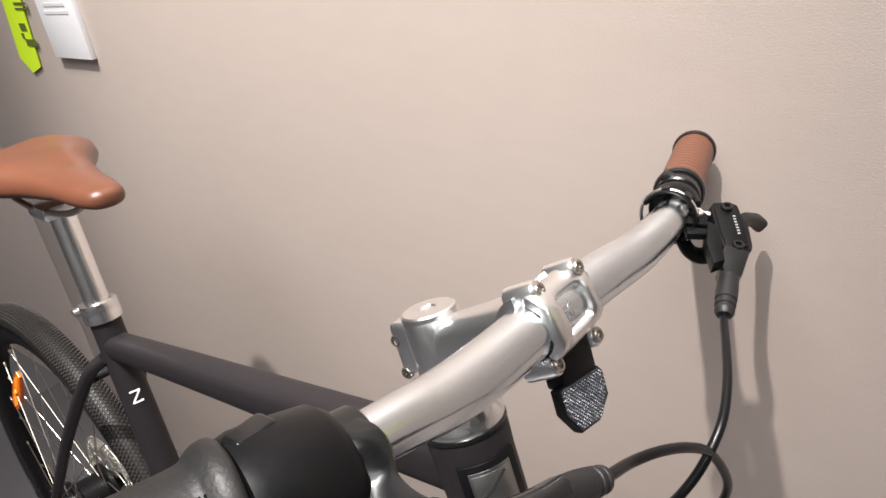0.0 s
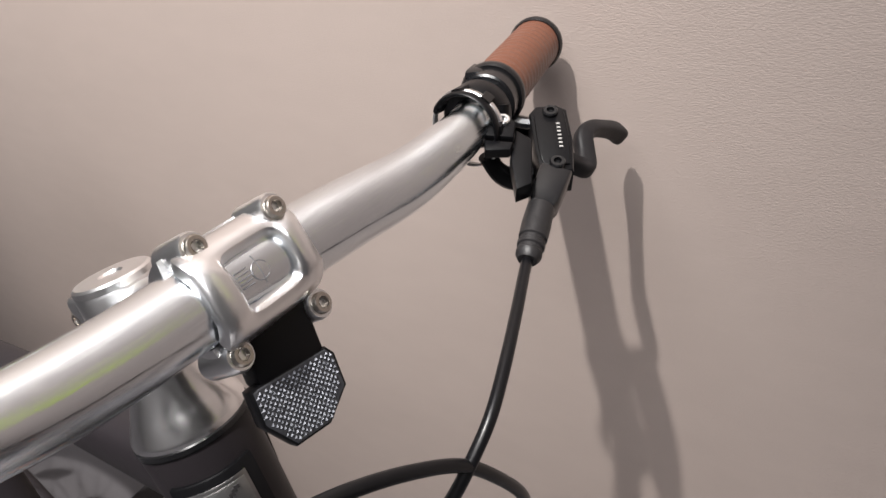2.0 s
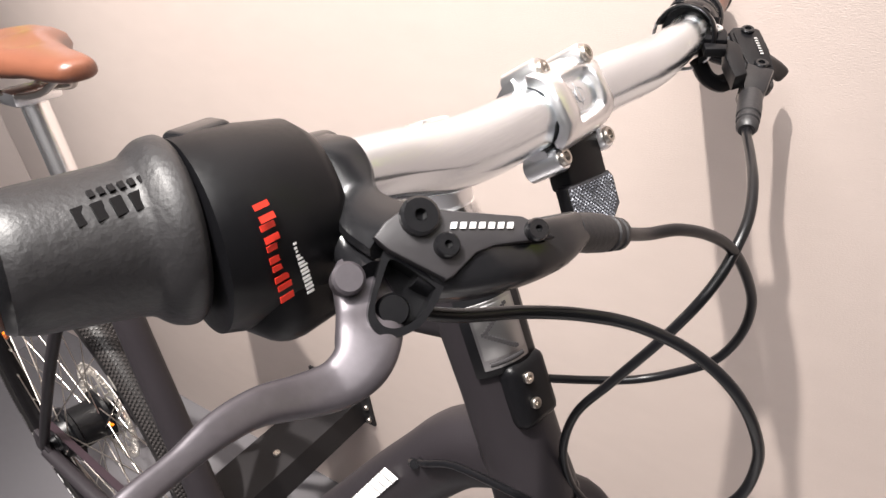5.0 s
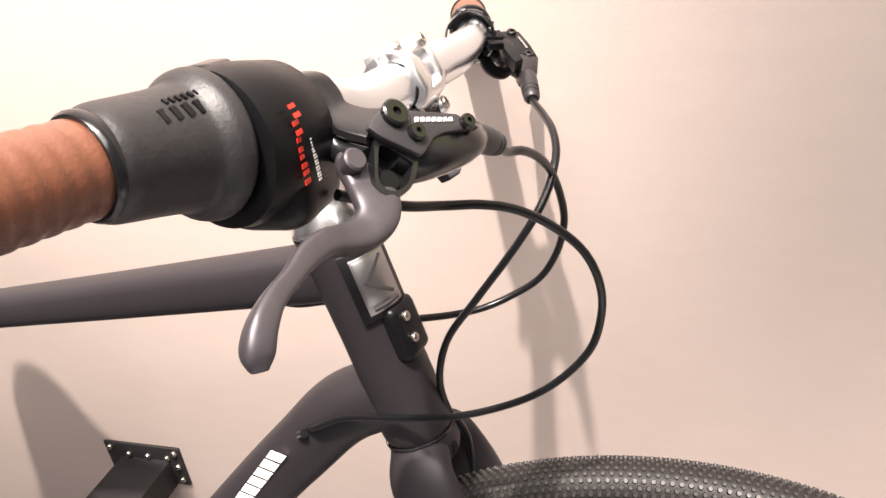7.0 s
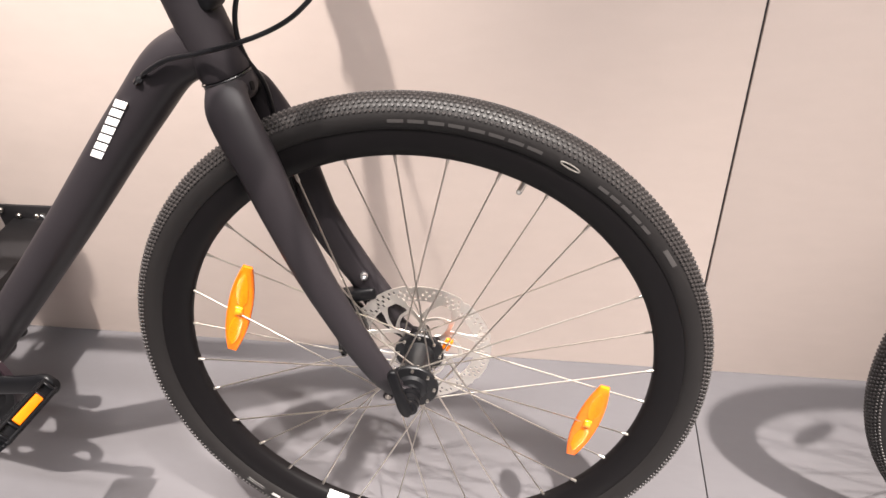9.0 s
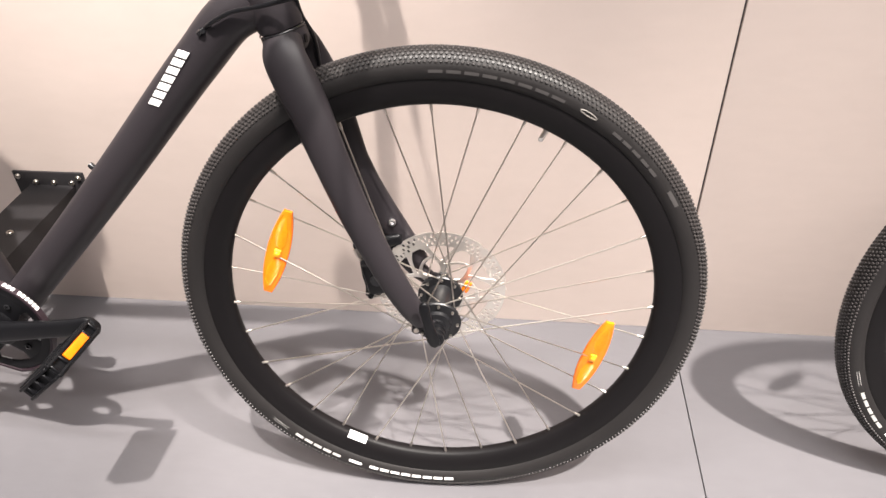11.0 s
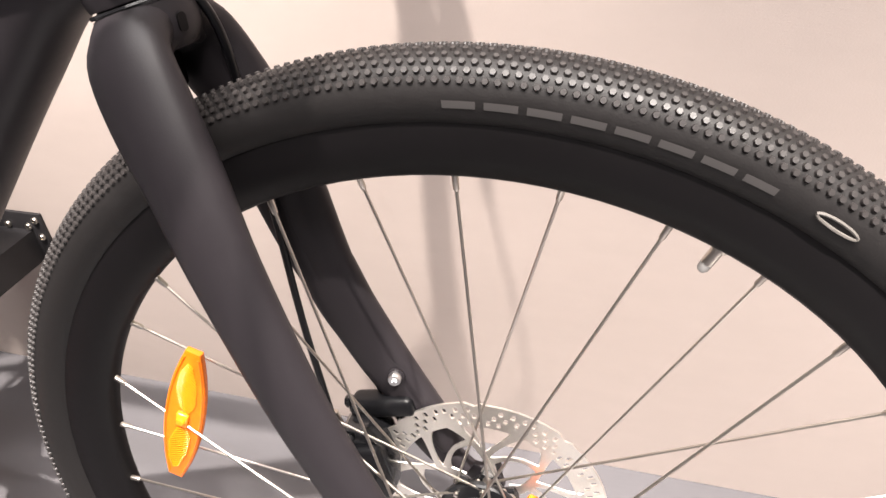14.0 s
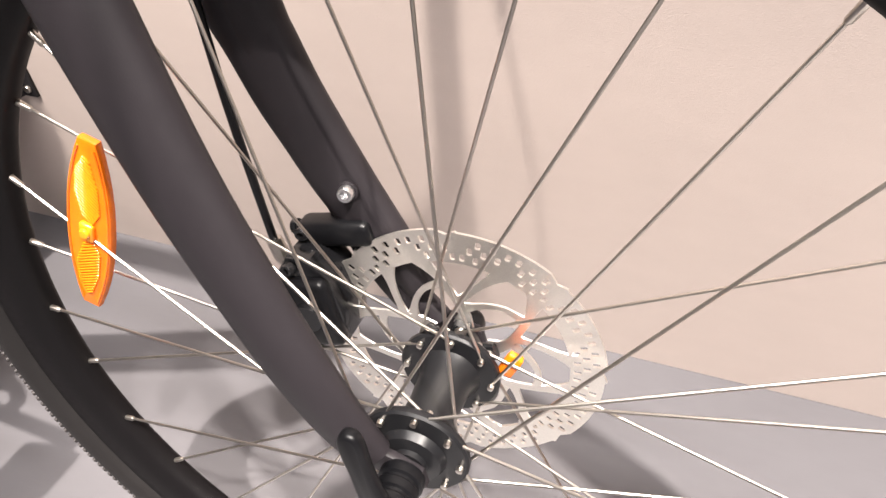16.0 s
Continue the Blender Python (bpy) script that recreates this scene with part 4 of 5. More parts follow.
# a rounded frame wrapped round the bar, closed round an open window
rows = ((0.0, 0.0148), (0.0, 0.0178), (0.05, 0.0193), (0.18, 0.0203), (0.5, 0.0205), (0.82, 0.0202), (0.95, 0.0192), (1.0, 0.0172), (1.0, 0.0148))
grid = []
for k in range(72):
    (t0, y0), (t1, y1) = oval(k, 72, 35, 0.0130, 5), oval(k, 72, 80, 0.0243, 7)
    line = []
    for s, r in rows:
        t, y = radians(MID + t0 + (t1 - t0) * s), y0 + (y1 - y0) * s
        line.append(bm.verts.new(C + Vector((r * math.cos(t), y, -r * math.sin(t)))))
    grid.append(line)
for k in range(72):
    r0, q0 = grid[k], grid[(k + 1) % 72]
    for i in range(len(rows)):
        bm.faces.new((r0[i], r0[(i + 1) % len(rows)], q0[(i + 1) % len(rows)], q0[i]))
faceplate = part("faceplate", bm, SILVER, stem, "silver four-bolt faceplate with an open window")
for p in BOLTS:
    part("bolt_boss", tube([(*(p - FACE * 0.020), 0.0064), (*(p - FACE * 0.003), 0.0062), (*(p - FACE * 0.0012), 0.0054)], 20, (0, 1, 0)), SILVER, stem)
for p in BOLTS:
    part("faceplate_bolt", screw(p - FACE * 0.0028, FACE, 0.0043, 0.0038, 0.55), STEEL, stem)

def etched(y0, y1, t0, t1):
    """A fine line on the bar inside the window, from one side and angle to another."""
    rows = []
    for k in range(5):
        t, y = radians(t0 + (t1 - t0) * k / 4), y0 + (y1 - y0) * k / 4
        rows.append((C.x + 0.01468 * math.cos(t), C.y + y, C.z + 0.01468 * math.sin(t), 0.00028, 0.00022))
    part("etched_line", tube(rows, 6, (0.88, 0, 0.475)), ETCH, handlebar)


etched(0.0, 0.0, 8, 52)
for k in range(5):
    t = 18 + 6 * k
    etched(-0.0095, -0.0045, t, t)
    etched(0.0045, 0.0095, t, t)
for k in range(12):
    a0, a1 = 2 * math.pi * k / 12, 2 * math.pi * (k + 1) / 12
    etched(0.0036 * math.cos(a0), 0.0036 * math.cos(a1), 28 + 14 * math.sin(a0), 28 + 14 * math.sin(a1))

# white front reflector on its bracket
mr = basis((-0.1330, -0.0020, 0.9295), (0.18, 0.975, -0.05), (-0.33, 0.09, 0.94))
bm = rbox(0.029, 0.026, 0.013, 0.002, mr @ Matrix.Translation((0.001, 0.0205, -0.0035)))
rbox(0.024, 0.012, 0.016, 0.002, mr @ Matrix.Translation((0.001, 0.0300, -0.0060)), bm)
bracket = part("reflector_bracket", bm, BLACK, bike, "black plastic reflector bracket")
HEX = [(-0.0175, 0.009), (-0.0175, -0.004), (-0.009, -0.0165), (0.006, -0.0165), (0.0175, -0.007), (0.0175, 0.006), (0.015, 0.0095), (-0.015, 0.0095)]
part("reflector_frame", slab([(x * 1.06, y * 1.06) for x, y in HEX], 0.007, 0.001, mr), BLACK, bracket)
bm = bmesh.new()
glint = random.Random(5)
for i in range(-9, 10):
    for j in range(-13, 8):
        x, y = i * 0.0025 + (j % 2) * 0.00125, j * 0.00125
        if abs(x) < 0.0172 and -0.0155 + max(0, abs(x) - 0.009) * 1.7 < y < 0.0087:
            base = [bm.verts.new(mr @ Vector((x + dx, y + dy, 0.0036))) for dx, dy in ((0.00126, 0), (0, 0.00126), (-0.00126, 0), (0, -0.00126))]
            tip = bm.verts.new(mr @ Vector((x + glint.uniform(-0.0003, 0.0003), y + glint.uniform(-0.0003, 0.0003), 0.0036 + glint.uniform(0.0008, 0.0010))))
            for k in range(4):
                bm.faces.new((base[k], base[(k + 1) % 4], tip))
slab(HEX, 0.006, 0.0005, mr @ Matrix.Translation((0, 0, 0.0008)), bm)
part("reflector_lens", bm, CLEAR, bracket, "clear prismatic reflector lens", angle=20)

# grips
for s, y0, y1 in ((1, 0.186, 0.279), (-1, 0.237, 0.303)):
    rows = []
    n = 4 * round((y1 - y0) / 0.0068)
    for k in range(n + 1):
        y = s * (y0 + (y1 - y0) * k / n)
        p = bar_at(y)
        rows.append((*p, 0.0149 + (0.0, 0.0006, 0.0007, 0.0005)[k % 4]))
    grip = part("grip", tube(rows, 32, (0, 0, 1)), LEATHER, bike, "ribbed brown leather grip", angle=50)
    for y, r in ((y0 - 0.002, 0.0176), (y1 + 0.001, 0.0172)):
        part("grip_ring", lathe([(0.010, -0.003), (r - 0.001, -0.003), (r, -0.0015), (r, 0.0015), (r - 0.001, 0.003), (0.010 if y < y1 else 0, 0.003)], 32, bar_at(s * y), bar_way(s * y)), GLOSS, grip, "black end ring")


def rounder(points, n=4):
    """A closed outline made finer and rounder."""
    loop = points[-2:] + points + points[:2]
    return [tuple(p) for p in glide(loop, n)[2 * n : -2 * n - 1]][: len(points) * n]


def far_body(parent, nose):
    """The angular cylinder housing of the lever beside the wall: flat top, glossy nose, screws."""
    back = pose(0, 0, 0, -LEAN, 0, YAW).inverted()
    top, low = (back @ Vector(p) for p in ((-0.1235, 0.2705, 0.9525), (-0.1060, 0.2410, 0.9415)))
    along = (low - top).normalized()
    up = (Vector((0.20, -0.23, 0.95)) - along * along.dot(Vector((0.20, -0.23, 0.95)))).normalized()
    across = up.cross(along)
    half = (low - top).length / 2
    outline = [(-half - 0.007, -0.0070), (-half - 0.002, -0.0105), (half * 0.4, -0.0100), (half + 0.003, -0.0082), (half + 0.003, 0.0078), (0.0, 0.0098), (-half - 0.004, 0.0090), (-half - 0.008, 0.0040)]
    m = basis(top.lerp(low, 0.5) - up * 0.0085, along, across)
    part("housing", slab(outline, 0.0165, 0.0018, m, None, 2), BLACK, parent, "black angular lever housing")
    plate = [(x * 0.86, y * 0.80) for x, y in outline]
    part("lever_cover", slab(plate, 0.0016, 0.0005, m @ Matrix.Translation((0, 0, 0.0086)), None, 2), BLACK, parent)
    a2 = (nose - low).normalized()
    m2 = basis(low.lerp(nose, 0.52) - up * 0.0040, a2, across)
    part("cylinder_nose", slab([(-0.0130, -0.0078), (0.0070, -0.0072), (0.0120, -0.0050), (0.0120, 0.0050), (0.0070, 0.0072), (-0.0130, 0.0078)], 0.0135, 0.0020, m2, None, 2), GLOSS, parent, "glossy black cylinder nose")
    for p in (top, low):
        part("lever_screw", screw(p + up * 0.0006, up, 0.0040, 0.0026, 0.5), GLOSS, parent)
    flat = basis(bar_at(0.160) + Vector((0.012, 0, 0.006)), along, across)
    for name, z, thick, outline in (
            ("clamp_bridge", -0.010, 0.010, [(0.0146, 0.0066), (0.0215, 0.0140), (0.0502, 0.0117), (0.0538, 0.0042), (0.0329, 0.0028)]),
            ("clamp_lug", -0.0025, 0.005, [(-0.0026, -0.0090), (0.0021, -0.0022), (0.0146, 0.0066), (0.0253, 0.0048), (0.0232, -0.0088), (0.0133, -0.0085)]),
            ("clamp_lug", -0.0040, 0.006, [(0.0250, -0.0089), (0.0271, 0.0046), (0.0324, 0.0028), (0.0323, -0.0090)])):
        part(name, slab(outline, thick, 0.0012, flat @ Matrix.Translation((0, 0, z)), None, 2), BLACK, parent, "black bar clamp")
    part("clamp_bolt", screw(flat @ Vector((0.0141, 0.0003, 0.0)), up, 0.0036, 0.0018), SILVER, parent, "silver clamp bolt")
    for k in range(7):
        p = top.lerp(low, 0.24 + 0.075 * k) + up * 0.0014 + across * 0.0030
        part("letter_bar", slab([(-0.0005, -0.0009), (0.0005, -0.0009), (0.0005, 0.0009), (-0.0005, 0.0009)], 0.0004, 0, basis(p, along, across)), LIGHTP, parent, "small white letter bar")


def lever_set(side, o, ring_y, roll, blade):
    """A hydraulic brake lever: clamp, cylinder body, pivot, blade, boot. u outward, v ahead, w up."""
    lift = 0.010 if side > 0 else 0.0
    near = 0.0 if side > 0 else 0.0050
    o = Vector(o)
    u = Vector((0, side, 0))
    q = Matrix.Rotation(radians(roll), 3, "Y")
    v, w = q @ Vector((1, 0, 0)), q @ Vector((0, 0, 1))
    m = Matrix((u, v, w)).transposed().to_4x4()
    m.translation = o

    def made(name, bm, mat, parent, label=""):
        bmesh.ops.transform(bm, matrix=m, verts=bm.verts)
        return part(name, bm, mat, parent, label)

    # the cover plate's own plane
    s1 = Vector((0.0092, 0.0345, 0.0040))
    ca, cb = Vector((-8.9e-5, 7.3e-5, -2.3e-5)), Vector((6.0e-5, 3.6e-5, -8.6e-5))
    ex = ca.normalized()
    ez = ex.cross(cb).normalized()
    ey = ez.cross(ex)
    if ez.z < 0:
        ez = -ez
    plane = Matrix((ex, ey, ez)).transposed().to_4x4()
    plane.translation = s1

    def on(x, y, lift=0.0):
        return s1 + ca * (x - 552) + cb * (y - 270) + ez * lift

    def flat(points):
        return [((on(*p) - s1).dot(ex), (on(*p) - s1).dot(ey)) for p in points]

    bm = lathe([(0.0112, -0.0065), (0.0145, -0.0065), (0.0155, -0.0055), (0.0155, 0.0055), (0.0145, 0.0065), (0.0112, 0.0065)], 32, m.inverted() @ bar_at(ring_y), m.inverted().to_3x3() @ bar_way(ring_y), closed=True)
    strap([(0.0130 - near, -0.0070, 0.0185 + lift), (0.0125 - near, -0.0010, 0.0168 + lift), (0.0130 - near, 0.0040, 0.0110), (0.0135 - near * 0.5, 0.0080, 0.0050), (0.0165, 0.0170, 0.0010), (0.0190, 0.0280, -0.0015)],
          [(0.0030 - near, -0.0060, 0.0180 + lift), (0.0030 - near, 0.0030, 0.0175 + lift), (0.0045 - near, 0.0085, 0.0120), (0.0060 - near * 0.5, 0.0130, 0.0070), (0.0055, 0.0215, 0.0045), (0.0060, 0.0300, 0.0040)], 0.0060, 4, bm)
    tube(glide([(0.012, 0.004, 0.006, 0.004), (0.016, 0.014, -0.006, 0.005), (0.021, 0.026, -0.010, 0.006)], 4), 12, (0, 0, 1), True, bm)
    body = made("brake_lever", bm, GLOSS, bike, "black hydraulic brake lever")
    end = Vector((-0.0440, 0.0545, -0.0175))
    if side > 0:
        far_body(body, m @ end)
    else:
        made("lever_cover", slab(flat([(452, 310), (478, 272), (520, 240), (560, 230), (640, 243), (815, 256), (868, 283), (900, 312), (740, 334), (695, 352), (640, 408), (622, 418), (486, 342)]), 0.0042, 0.0009, plane @ Matrix.Translation((0, 0, -0.0015))), COVER, body, "dark grey lever cover plate")
        bm = tube(glide([(*on(570, 345, -0.0110), 0.0085, 0.0085), (*on(640, 365, -0.0120), 0.0100, 0.0105), (*on(760, 352, -0.0115), 0.0098, 0.0105), (*on(840, 345, -0.0105).lerp(end, 0.35), 0.0088, 0.0092), (*end, 0.0062, 0.0062)], 4), 18, ez, True, None, 3)
        made("brake_cylinder", bm, GLOSS, body, "black brake cylinder")
        outer_ring = [(476, 352), (500, 330), (612, 415), (618, 440), (585, 500), (555, 530), (510, 548), (468, 538), (446, 505), (450, 455)]
        inner_ring = [(486, 377), (508, 361), (595, 424), (597, 441), (569, 493), (541, 516), (506, 526), (477, 516), (461, 485), (467, 437)]
        outer_ring, inner_ring = rounder(outer_ring), rounder(inner_ring)
        n = len(outer_ring)
        one = bmesh.new()
        lo = [one.verts.new((*p, 0)) for p in flat(outer_ring)]
        li = [one.verts.new((*p, 0)) for p in flat(inner_ring)]
        for k in range(n):
            one.faces.new((lo[k], lo[(k + 1) % n], li[(k + 1) % n], li[k]))
        ext = bmesh.ops.extrude_face_region(one, geom=one.faces[:])
        bmesh.ops.translate(one, vec=(0, 0, -0.011), verts=[g for g in ext["geom"] if isinstance(g, bmesh.types.BMVert)])
        bmesh.ops.transform(one, matrix=plane @ Matrix.Translation((0, 0, -0.003)), verts=one.verts)
        made("pivot_bracket", one, GLOSS, body, "black lever pivot bracket")
        made("pivot_floor", slab(flat(outer_ring), 0.004, 0.0005, plane @ Matrix.Translation((0, 0, -0.0125))), BLACK, body)
        for p, r in ((on(556, 262, 0.0006), 0.0056), (on(620, 335, 0.0006), 0.0036), (on(845, 297, 0.0006), 0.0034)):
            made("lever_screw", screw(p, ez, r, 0.0030, 0.32), GLOSS, body)
        made("pivot_pin", lathe([(0, -0.010), (0.0048, -0.010), (0.0048, -0.0012), (0.0040, 0.0), (0, 0.0)], 20, on(507, 480, -0.0045), ez), BLACK, body)
        made("lever_button", lathe([(0, -0.006), (0.0046, -0.006), (0.0046, -0.0008), (0.0038, 0.0), (0, 0.0)], 20, on(403, 400, -0.0035), ez), LEVER, body)
        bars = bmesh.new()
        for k in range(7):
            slab(flat([(631 + 23.5 * k, 291), (645 + 23.5 * k, 291), (648 + 23.5 * k, 275), (634 + 23.5 * k, 275)]), 0.0007, 0, plane @ Matrix.Translation((0, 0, 0.0009)), bars)
        made("letter_bar", bars, WHITE, body, "small white letter bars")
    b0, b1 = end + Vector((0.002, 0, 0.0005)), Vector((-0.070, 0.0605, -0.0285))
    bm = tube([(*b0.lerp(b1, t), r) for t, r in ((0, 0.0064), (0.35, 0.0068), (0.60, 0.0066), (0.62, 0.0058), (0.68, 0.0058), (0.70, 0.0064), (0.76, 0.0063), (0.78, 0.0055), (0.84, 0.0055), (0.86, 0.0060), (0.93, 0.0058), (1.0, 0.0044))], 18)
    made("hose_boot", bm, RUBBER, body, "black rubber hose boot")
    made("lever_blade", tube(glide([(0.0195, 0.0175, -0.0075, 0.0040, 0.0028), (0.0215, 0.0205, -0.0100, 0.0066, 0.0036)] + blade, 6), 28, ez, True, None, 3.4), STEELBLACK if side > 0 else LEVER, body, "curved dark grey lever blade")
    return m @ b1


BLADE_R = [(0.0255, 0.0275, -0.0170, 0.0088, 0.0036), (0.0310, 0.0320, -0.0210, 0.0090, 0.0038), (0.0370, 0.0335, -0.0255, 0.0080, 0.0040), (0.0440, 0.0310, -0.0285, 0.0066, 0.0041), (0.0530, 0.0275, -0.0275, 0.0056, 0.0039), (0.0640, 0.0250, -0.0240, 0.0048, 0.0035), (0.0750, 0.0235, -0.0235, 0.0043, 0.0032), (0.0860, 0.0225, -0.0255, 0.0034, 0.0031), (0.0980, 0.0215, -0.0275, 0.0036, 0.0034), (0.1060, 0.0210, -0.0315, 0.0044, 0.0042), (0.1110, 0.0210, -0.0370, 0.0046, 0.0044), (0.1120, 0.0210, -0.0415, 0.0028, 0.0026)]
BLADE_L = [(0.0255, 0.0275, -0.0170, 0.0077, 0.0043), (0.0330, 0.0380, -0.0270, 0.0067, 0.0048), (0.0413, 0.0428, -0.0325, 0.0060, 0.0050), (0.0490, 0.0400, -0.0280, 0.0055, 0.0050), (0.0550, 0.0365, -0.0220, 0.0053, 0.0050), (0.0604, 0.0356, -0.0200, 0.0050, 0.0048), (0.0720, 0.0360, -0.0215, 0.0048, 0.0046), (0.0880, 0.0370, -0.0275, 0.0050, 0.0048), (0.1000, 0.0378, -0.0330, 0.0060, 0.0055), (0.1075, 0.0383, -0.0375, 0.0065, 0.0060), (0.1120, 0.0385, -0.0400, 0.0038, 0.0036)]
hose_r = lever_set(-1, (-0.146, -0.150, 0.982), -0.149, 0, BLADE_R)
hose_l = lever_set(1, (-0.149, 0.172, 0.966), 0.176, 0, BLADE_L)

# slotted ring clamp with a thin chrome ring beside the other lever
w0 = bar_way(0.150)
c0 = bar_at(0.156)
bm = lathe([(0.0112, -0.007), (0.0150, -0.007), (0.0160, -0.0055), (0.0160, 0.0055), (0.0150, 0.007), (0.0112, 0.007)], 32, c0, w0, closed=True)
ringlet = part("ring_clamp", bm, BLACK, bike, "black slotted ring clamp on the bar")
for k in range(7):
    a = radians(51.4 * k)
    d = (Vector((1, 0, 0)) * math.cos(a) + Vector((0, 0, 1)) * math.sin(a))
    part("prong", tube([(*(c0 - w0 * 0.006 + d * 0.0158), 0.0030, 0.0016), (*(c0 - w0 * 0.016 + d * 0.0178), 0.0026, 0.0014)], 8, tuple(d), True, None, 4), BLACK, ringlet)
bm = tube([(*(c0 - w0 * 0.010 + Vector((-0.0015, 0, -0.0030)) + (Vector((1, 0, 0)) * math.cos(2 * math.pi * k / 36) + Vector((0, 0, 1)) * math.sin(2 * math.pi * k / 36)) * 0.0190), 0.0010, 0.0020) for k in range(37)], 8, tuple(w0), False)
part("chrome_ring", bm, SILVER, ringlet, "thin chrome ring")
bm = tube([(*(c0 - w0 * 0.0165 + (Vector((1, 0, 0)) * math.cos(radians(a)) + Vector((0, 0, 1)) * math.sin(radians(a))) * 0.0172), 0.0012, 0.0030) for a in range(-20, 151, 8)], 12, tuple(w0), True)
part("ring_arch", bm, BLACK, ringlet, "black open clamp arch")
part("trigger", tube(glide([(-0.131, 0.147, 0.964, 0.0050, 0.0045), (-0.126, 0.151, 0.953, 0.0062, 0.0048), (-0.119, 0.158, 0.948, 0.0062, 0.0048), (-0.112, 0.167, 0.952, 0.0050, 0.0040)], 4), 12, (0, 0, 1), True, None, 3), BLACK, ringlet, "small black trigger")
part("ring_lug", tube([(*(c0 + Vector((0.010, 0.0, 0.006))), 0.0075, 0.0055), (-0.1290, 0.1535, 0.9775, 0.0075, 0.0050), (-0.1230, 0.1530, 0.9740, 0.0060, 0.0040)], 14, (0, 0, 1), True, None, 3), BLACK, ringlet)

# twist shifter on the drive side
bm = bmesh.new()
rows = [(-0.153, 0.0170), (-0.1545, 0.0245), (-0.159, 0.0280), (-0.175, 0.0296), (-0.186, 0.0298), (-0.191, 0.0286), (-0.192, 0.0240)]
tube([(bar_at(y).x + 0.002, y, bar_at(y).z - 0.006, r, r) for y, r in rows], 48, (0, 0, 1), True, bm)
rbox(0.040, 0.046, 0.050, 0.0125, Matrix.Translation((-0.1575, -0.1675, 0.9738)), bm, 5)
shifter = part("twist_shifter", bm, BLACK, bike, "black twist gear shifter")
part("gear_window", rbox(0.011, 0.018, 0.006, 0.0026, Matrix.Translation(bar_at(-0.179) + Vector((-0.004, 0, 0.0212))), None, 4), GLOSS, shifter, "small clear gear window")
rows = [(-0.1925, 0.0258), (-0.1945, 0.0270), (-0.1985, 0.0262), (-0.2015, 0.0240), (-0.2045, 0.0218), (-0.213, 0.0206), (-0.223, 0.0197), (-0.231, 0.0189), (-0.2345, 0.0176)]
part("twist_barrel", tube(glide([(bar_at(y).x, y, bar_at(y).z - 0.003 * max(0.0, (y + 0.2345) / 0.042), r) for y, r in rows], 3), 40, (0, 0, 1)), RUBBER, shifter, "black rubber twist barrel")
SH = bar_at(-0.184) + Vector((0.002, 0, -0.006))


def drum_bars(count, z0, z1, y0, y1, width, mat, label):
    """A column of letter bars down the drum's front, round above and straight below."""
    step = (z1 - z0) / count
    for k in range(count):
        z = z0 + step * (k + 0.5)
        y = y0 + (y1 - y0) * (k + 0.5) / count
        dz = max(0.0, z - SH.z)
        x = max(bar_at(y).x + 0.0024 + math.sqrt(0.0300**2 - dz * dz), -0.1364)
        nrm = Vector((math.sqrt(0.0297**2 - dz * dz), 0, dz))
        h = abs(step) * 0.42
        for low, high in ((-h, -h * 0.36), (h * 0.30, h)):
            part("letter_bar", slab([(-width / 2, low), (width / 2, low), (width / 2, high), (-width / 2, high)], 0.0003, 0, basis((x, y, z), (0, -1, 0), Vector((0, -1, 0)).cross(nrm) * -1)), mat, shifter, label)


drum_bars(5, 0.9992, 0.9690, -0.1890, -0.1868, 0.0048, RED, "red letter bar")
drum_bars(7, 0.9850, 0.9685, -0.1815, -0.1800, 0.0026, WHITE, "small white letter bar")

# words moulded in the barrel, as plain bars
def barrel_bar(y, deg, long, wide):
    d = Vector((math.cos(radians(deg)), 0, math.sin(radians(deg))))
    r = 0.0206 + (y + 0.213) * 0.09
    part("letter_bar", slab([(-long / 2, -wide / 2), (long * 0.32, -wide / 2), (long / 2, wide / 2), (-long * 0.32, wide / 2)], 0.0014, 0, basis(bar_at(y) + Vector((0, 0, -0.0012)) + d * r, (0, 1, 0), d.cross(Vector((0, 1, 0))))), BLACK, shifter, "moulded black letter bar")


for k in range(5):
    barrel_bar(-0.2205 + 0.0042 * k, 41, 0.0036, 0.0050)
for k in range(7):
    barrel_bar(-0.2155 + 0.0023 * k, 56, 0.0018, 0.0022)


# cables
def cable(name, rows, r, label, parent=bike):
    return part(name, tube(glide([(*p, r) for p in rows], 8), 12, (0, 1, 0)), CABLE, parent, label)


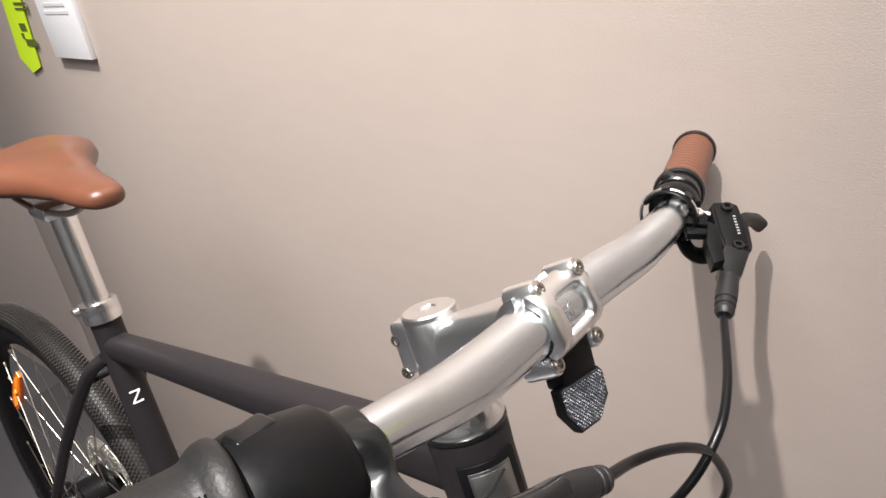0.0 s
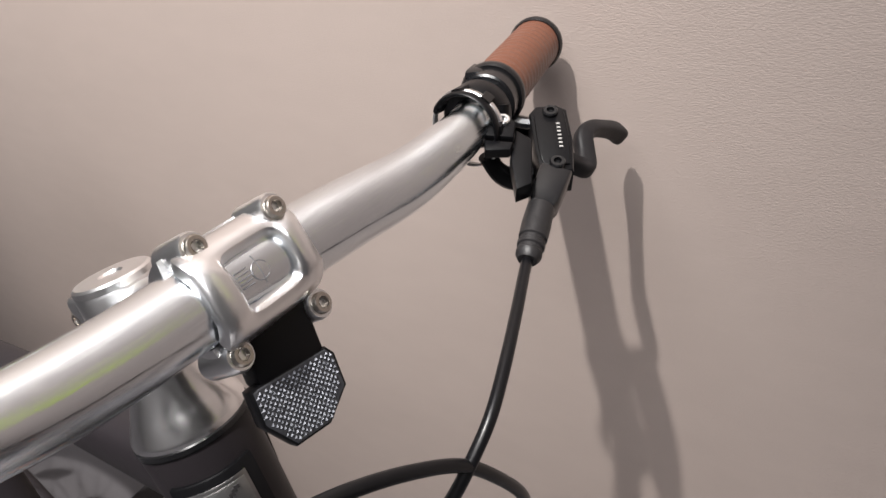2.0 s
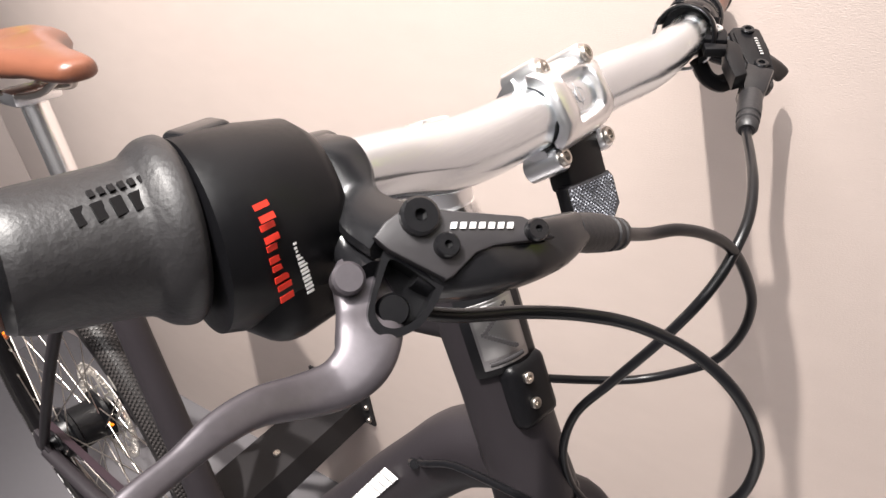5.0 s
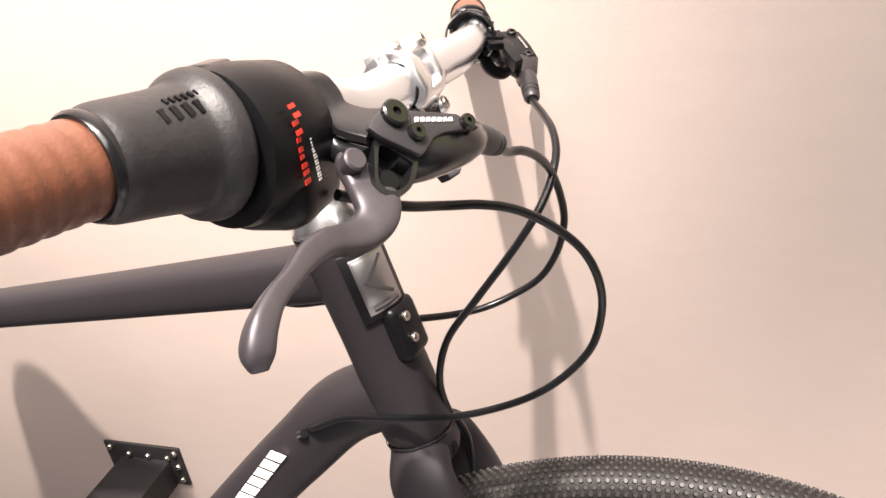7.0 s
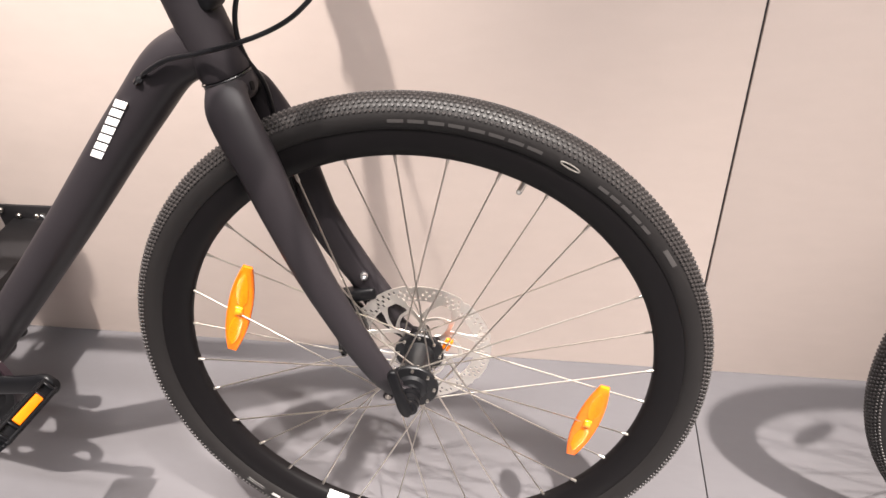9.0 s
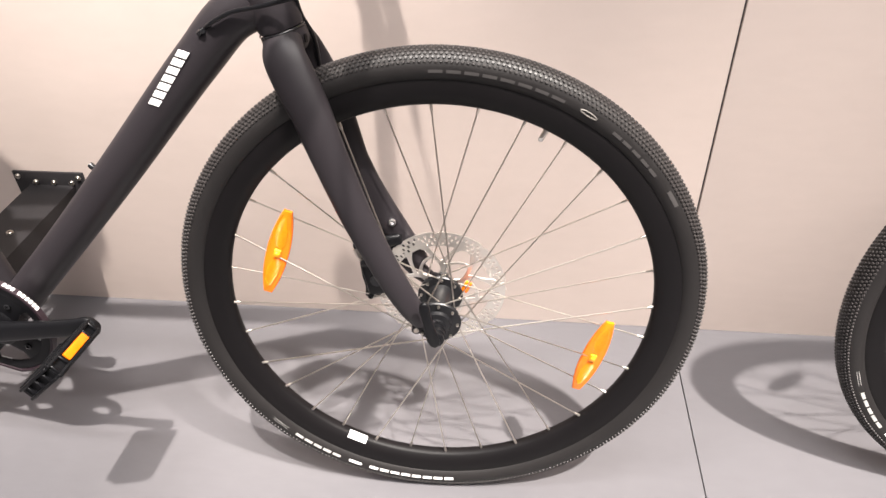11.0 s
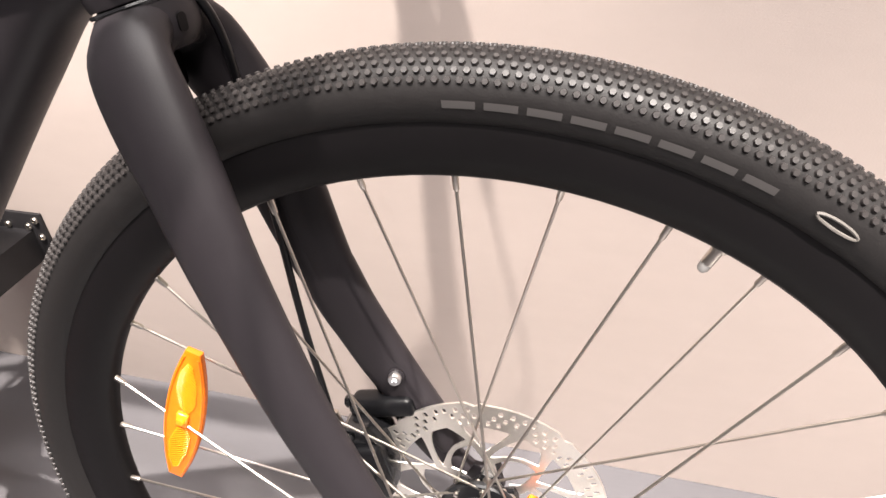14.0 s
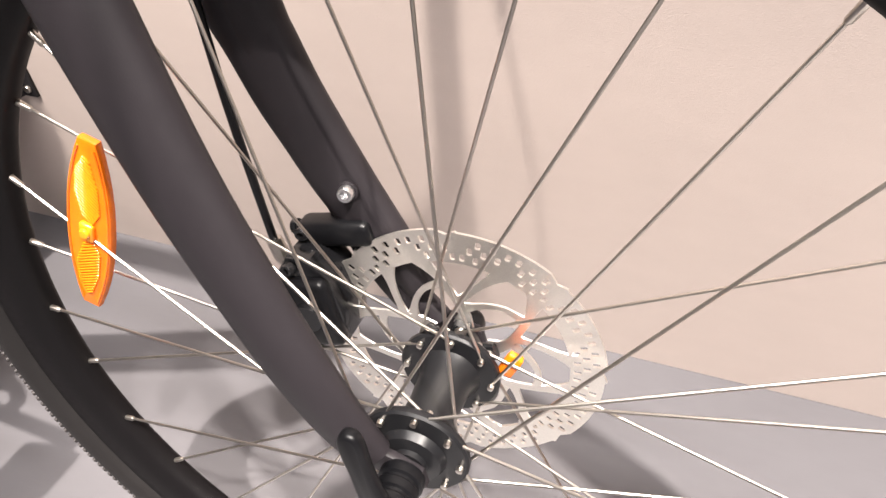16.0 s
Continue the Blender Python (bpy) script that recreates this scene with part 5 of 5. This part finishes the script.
cable("brake_hose", [tuple(hose_r + Vector((-0.003, -0.010, 0.003))), tuple(hose_r), (-0.085, -0.055, 0.943), (-0.079, -0.036, 0.938), (-0.073, -0.015, 0.928), (-0.068, 0.006, 0.913), (-0.064, 0.023, 0.892), (-0.063, 0.038, 0.868), (-0.069, 0.048, 0.842), (-0.082, 0.051, 0.820), (-0.102, 0.048, 0.807), (-0.123, 0.040, 0.800), (-0.145, 0.026, 0.801), (-0.166, 0.006, 0.808)], 0.0026, "black hydraulic brake hose")
cable("brake_hose", [tuple(hose_l + Vector((0.0, 0.010, 0.004))), tuple(hose_l), (-0.078, 0.070, 0.934), (-0.070, 0.044, 0.930), (-0.066, 0.024, 0.922), (-0.067, 0.010, 0.912), (-0.071, 0.0, 0.900), (-0.079, -0.009, 0.886), (-0.094, -0.012, 0.864), (-0.117, -0.009, 0.832), (-0.139, -0.005, 0.800), (-0.148, -0.003, 0.768), (-0.146, 0.003, 0.738), (-0.137, 0.016, 0.706), (-0.137, 0.028, 0.660), (-0.1330, 0.032, 0.590), (-0.1265, 0.033, 0.500), (-0.116, 0.033, 0.416)], 0.0026, "black hydraulic brake hose")
cable("shift_cable", [(-0.135, -0.166, 0.958), (-0.118, -0.140, 0.944), (-0.106, -0.115, 0.935), (-0.091, -0.100, 0.930), (-0.076, -0.086, 0.922), (-0.060, -0.073, 0.908), (-0.046, -0.066, 0.892), (-0.038, -0.059, 0.871), (-0.037, -0.049, 0.846), (-0.044, -0.046, 0.820), (-0.065, -0.048, 0.797), (-0.092, -0.047, 0.780), (-0.131, -0.045, 0.766), (-0.178, -0.033, 0.753), (-0.214, -0.026, 0.745), (-0.240, -0.023, 0.732), (-0.251, -0.012, 0.723)], 0.0024, "black gear cable")
cable("under_cable", [(-0.165, 0.004, 0.805), (-0.200, 0.022, 0.812), (-0.228, 0.016, 0.815), (-0.252, 0.006, 0.817), (-0.272, 0.002, 0.824)], 0.0024, "black cable under the top tube")

# ---- wall bracket, tags, second bicycle ----
holder = new("wall_bracket")
tagged(holder, "black steel bracket bolted to the wall that holds the bicycle", "bracket")
PX, PZ = -0.782, 0.285
bm = box_between((PX - 0.070, WALL_Y - 0.005, PZ - 0.048), (PX + 0.070, WALL_Y, PZ + 0.030), 0.001)
part("plate", bm, STEELBLACK, holder)
bm = slab([(-0.045, 0.025), (0.045, 0.025), (0.045, -0.025), (0.041, -0.025), (0.041, 0.021), (-0.041, 0.021), (-0.041, -0.025), (-0.045, -0.025)], 0.26, 0.0, basis((PX + 0.002, WALL_Y - 0.135, PZ - 0.023), (1, 0, 0), (0, 0, 1)))
part("arm", bm, STEELBLACK, holder)
for x, z in ((-0.060, 0.020), (0.060, 0.020), (-0.060, -0.036), (0.060, -0.036), (0.060, -0.008), (-0.028, 0.0085), (0.008, 0.0085), (0.044, 0.0085)):
    part("bracket_bolt", screw((PX + x, WALL_Y - 0.005, PZ + z), (0, -1, 0), 0.005, 0.004), STEEL, holder)
part("bracket_bolt", screw((PX + 0.012, WALL_Y - 0.160, PZ + 0.002), (0, 0, 1), 0.006, 0.004), STEEL, holder)

sheet = part("paper_sheet", box_between((-1.268, WALL_Y - 0.010, 0.985), (-1.148, WALL_Y, 1.19), 0.0006), PAPER)
tagged(sheet, "white printed paper sheet fixed to the wall", "paper sheet")
for z, w in ((1.125, 0.080), (1.105, 0.060), (1.080, 0.085), (1.068, 0.070), (1.056, 0.078)):
    part("text_bar", box_between((-1.208 - w / 2, WALL_Y - 0.0108, z), (-1.208 + w / 2, WALL_Y - 0.0098, z + 0.005)), FAINT, sheet)
arrow = part("price_tag", slab([(-0.035, 0.20), (0.035, 0.20), (0.035, -0.035), (0.0, -0.055), (-0.035, -0.035)], 0.002, 0, basis((-1.383, WALL_Y - 0.003, 1.004), (1, 0, -0.20), (0.20, 0, 1))), LIME)
tagged(arrow, "lime yellow arrow-shaped paper tag on the wall", "tag", group="price tags")
for x, z, w, h in ((-1.340, 1.070, 0.044, 0.004), (-1.341, 1.062, 0.044, 0.003), (-1.361, 1.027, 0.022, 0.012), (-1.373, 1.012, 0.008, 0.010), (-1.352, 1.000, 0.036, 0.012)):
    part("text_bar", box_between((x - w / 2, WALL_Y - 0.0052, z), (x + w / 2, WALL_Y - 0.0036, z + h)), TAGPRINT, arrow)
arrow_twin = part("price_tag", slab([(-0.080, 0.70), (0.080, 0.70), (0.080, -0.035), (0.0, -0.075), (-0.080, -0.035)], 0.002, 0, basis((0.64, WALL_Y - 0.003, 1.24), (1, 0, 0), (0, 0, 1))), LIME)
tagged(arrow_twin, "long lime yellow paper tag higher up on the wall", "tag", group="price tags")

second = copy_thing(bike, pose(1.957, 0.0, 0, -LEAN, 0, YAW))
tagged(second, "matt black city bicycle standing behind the other one")
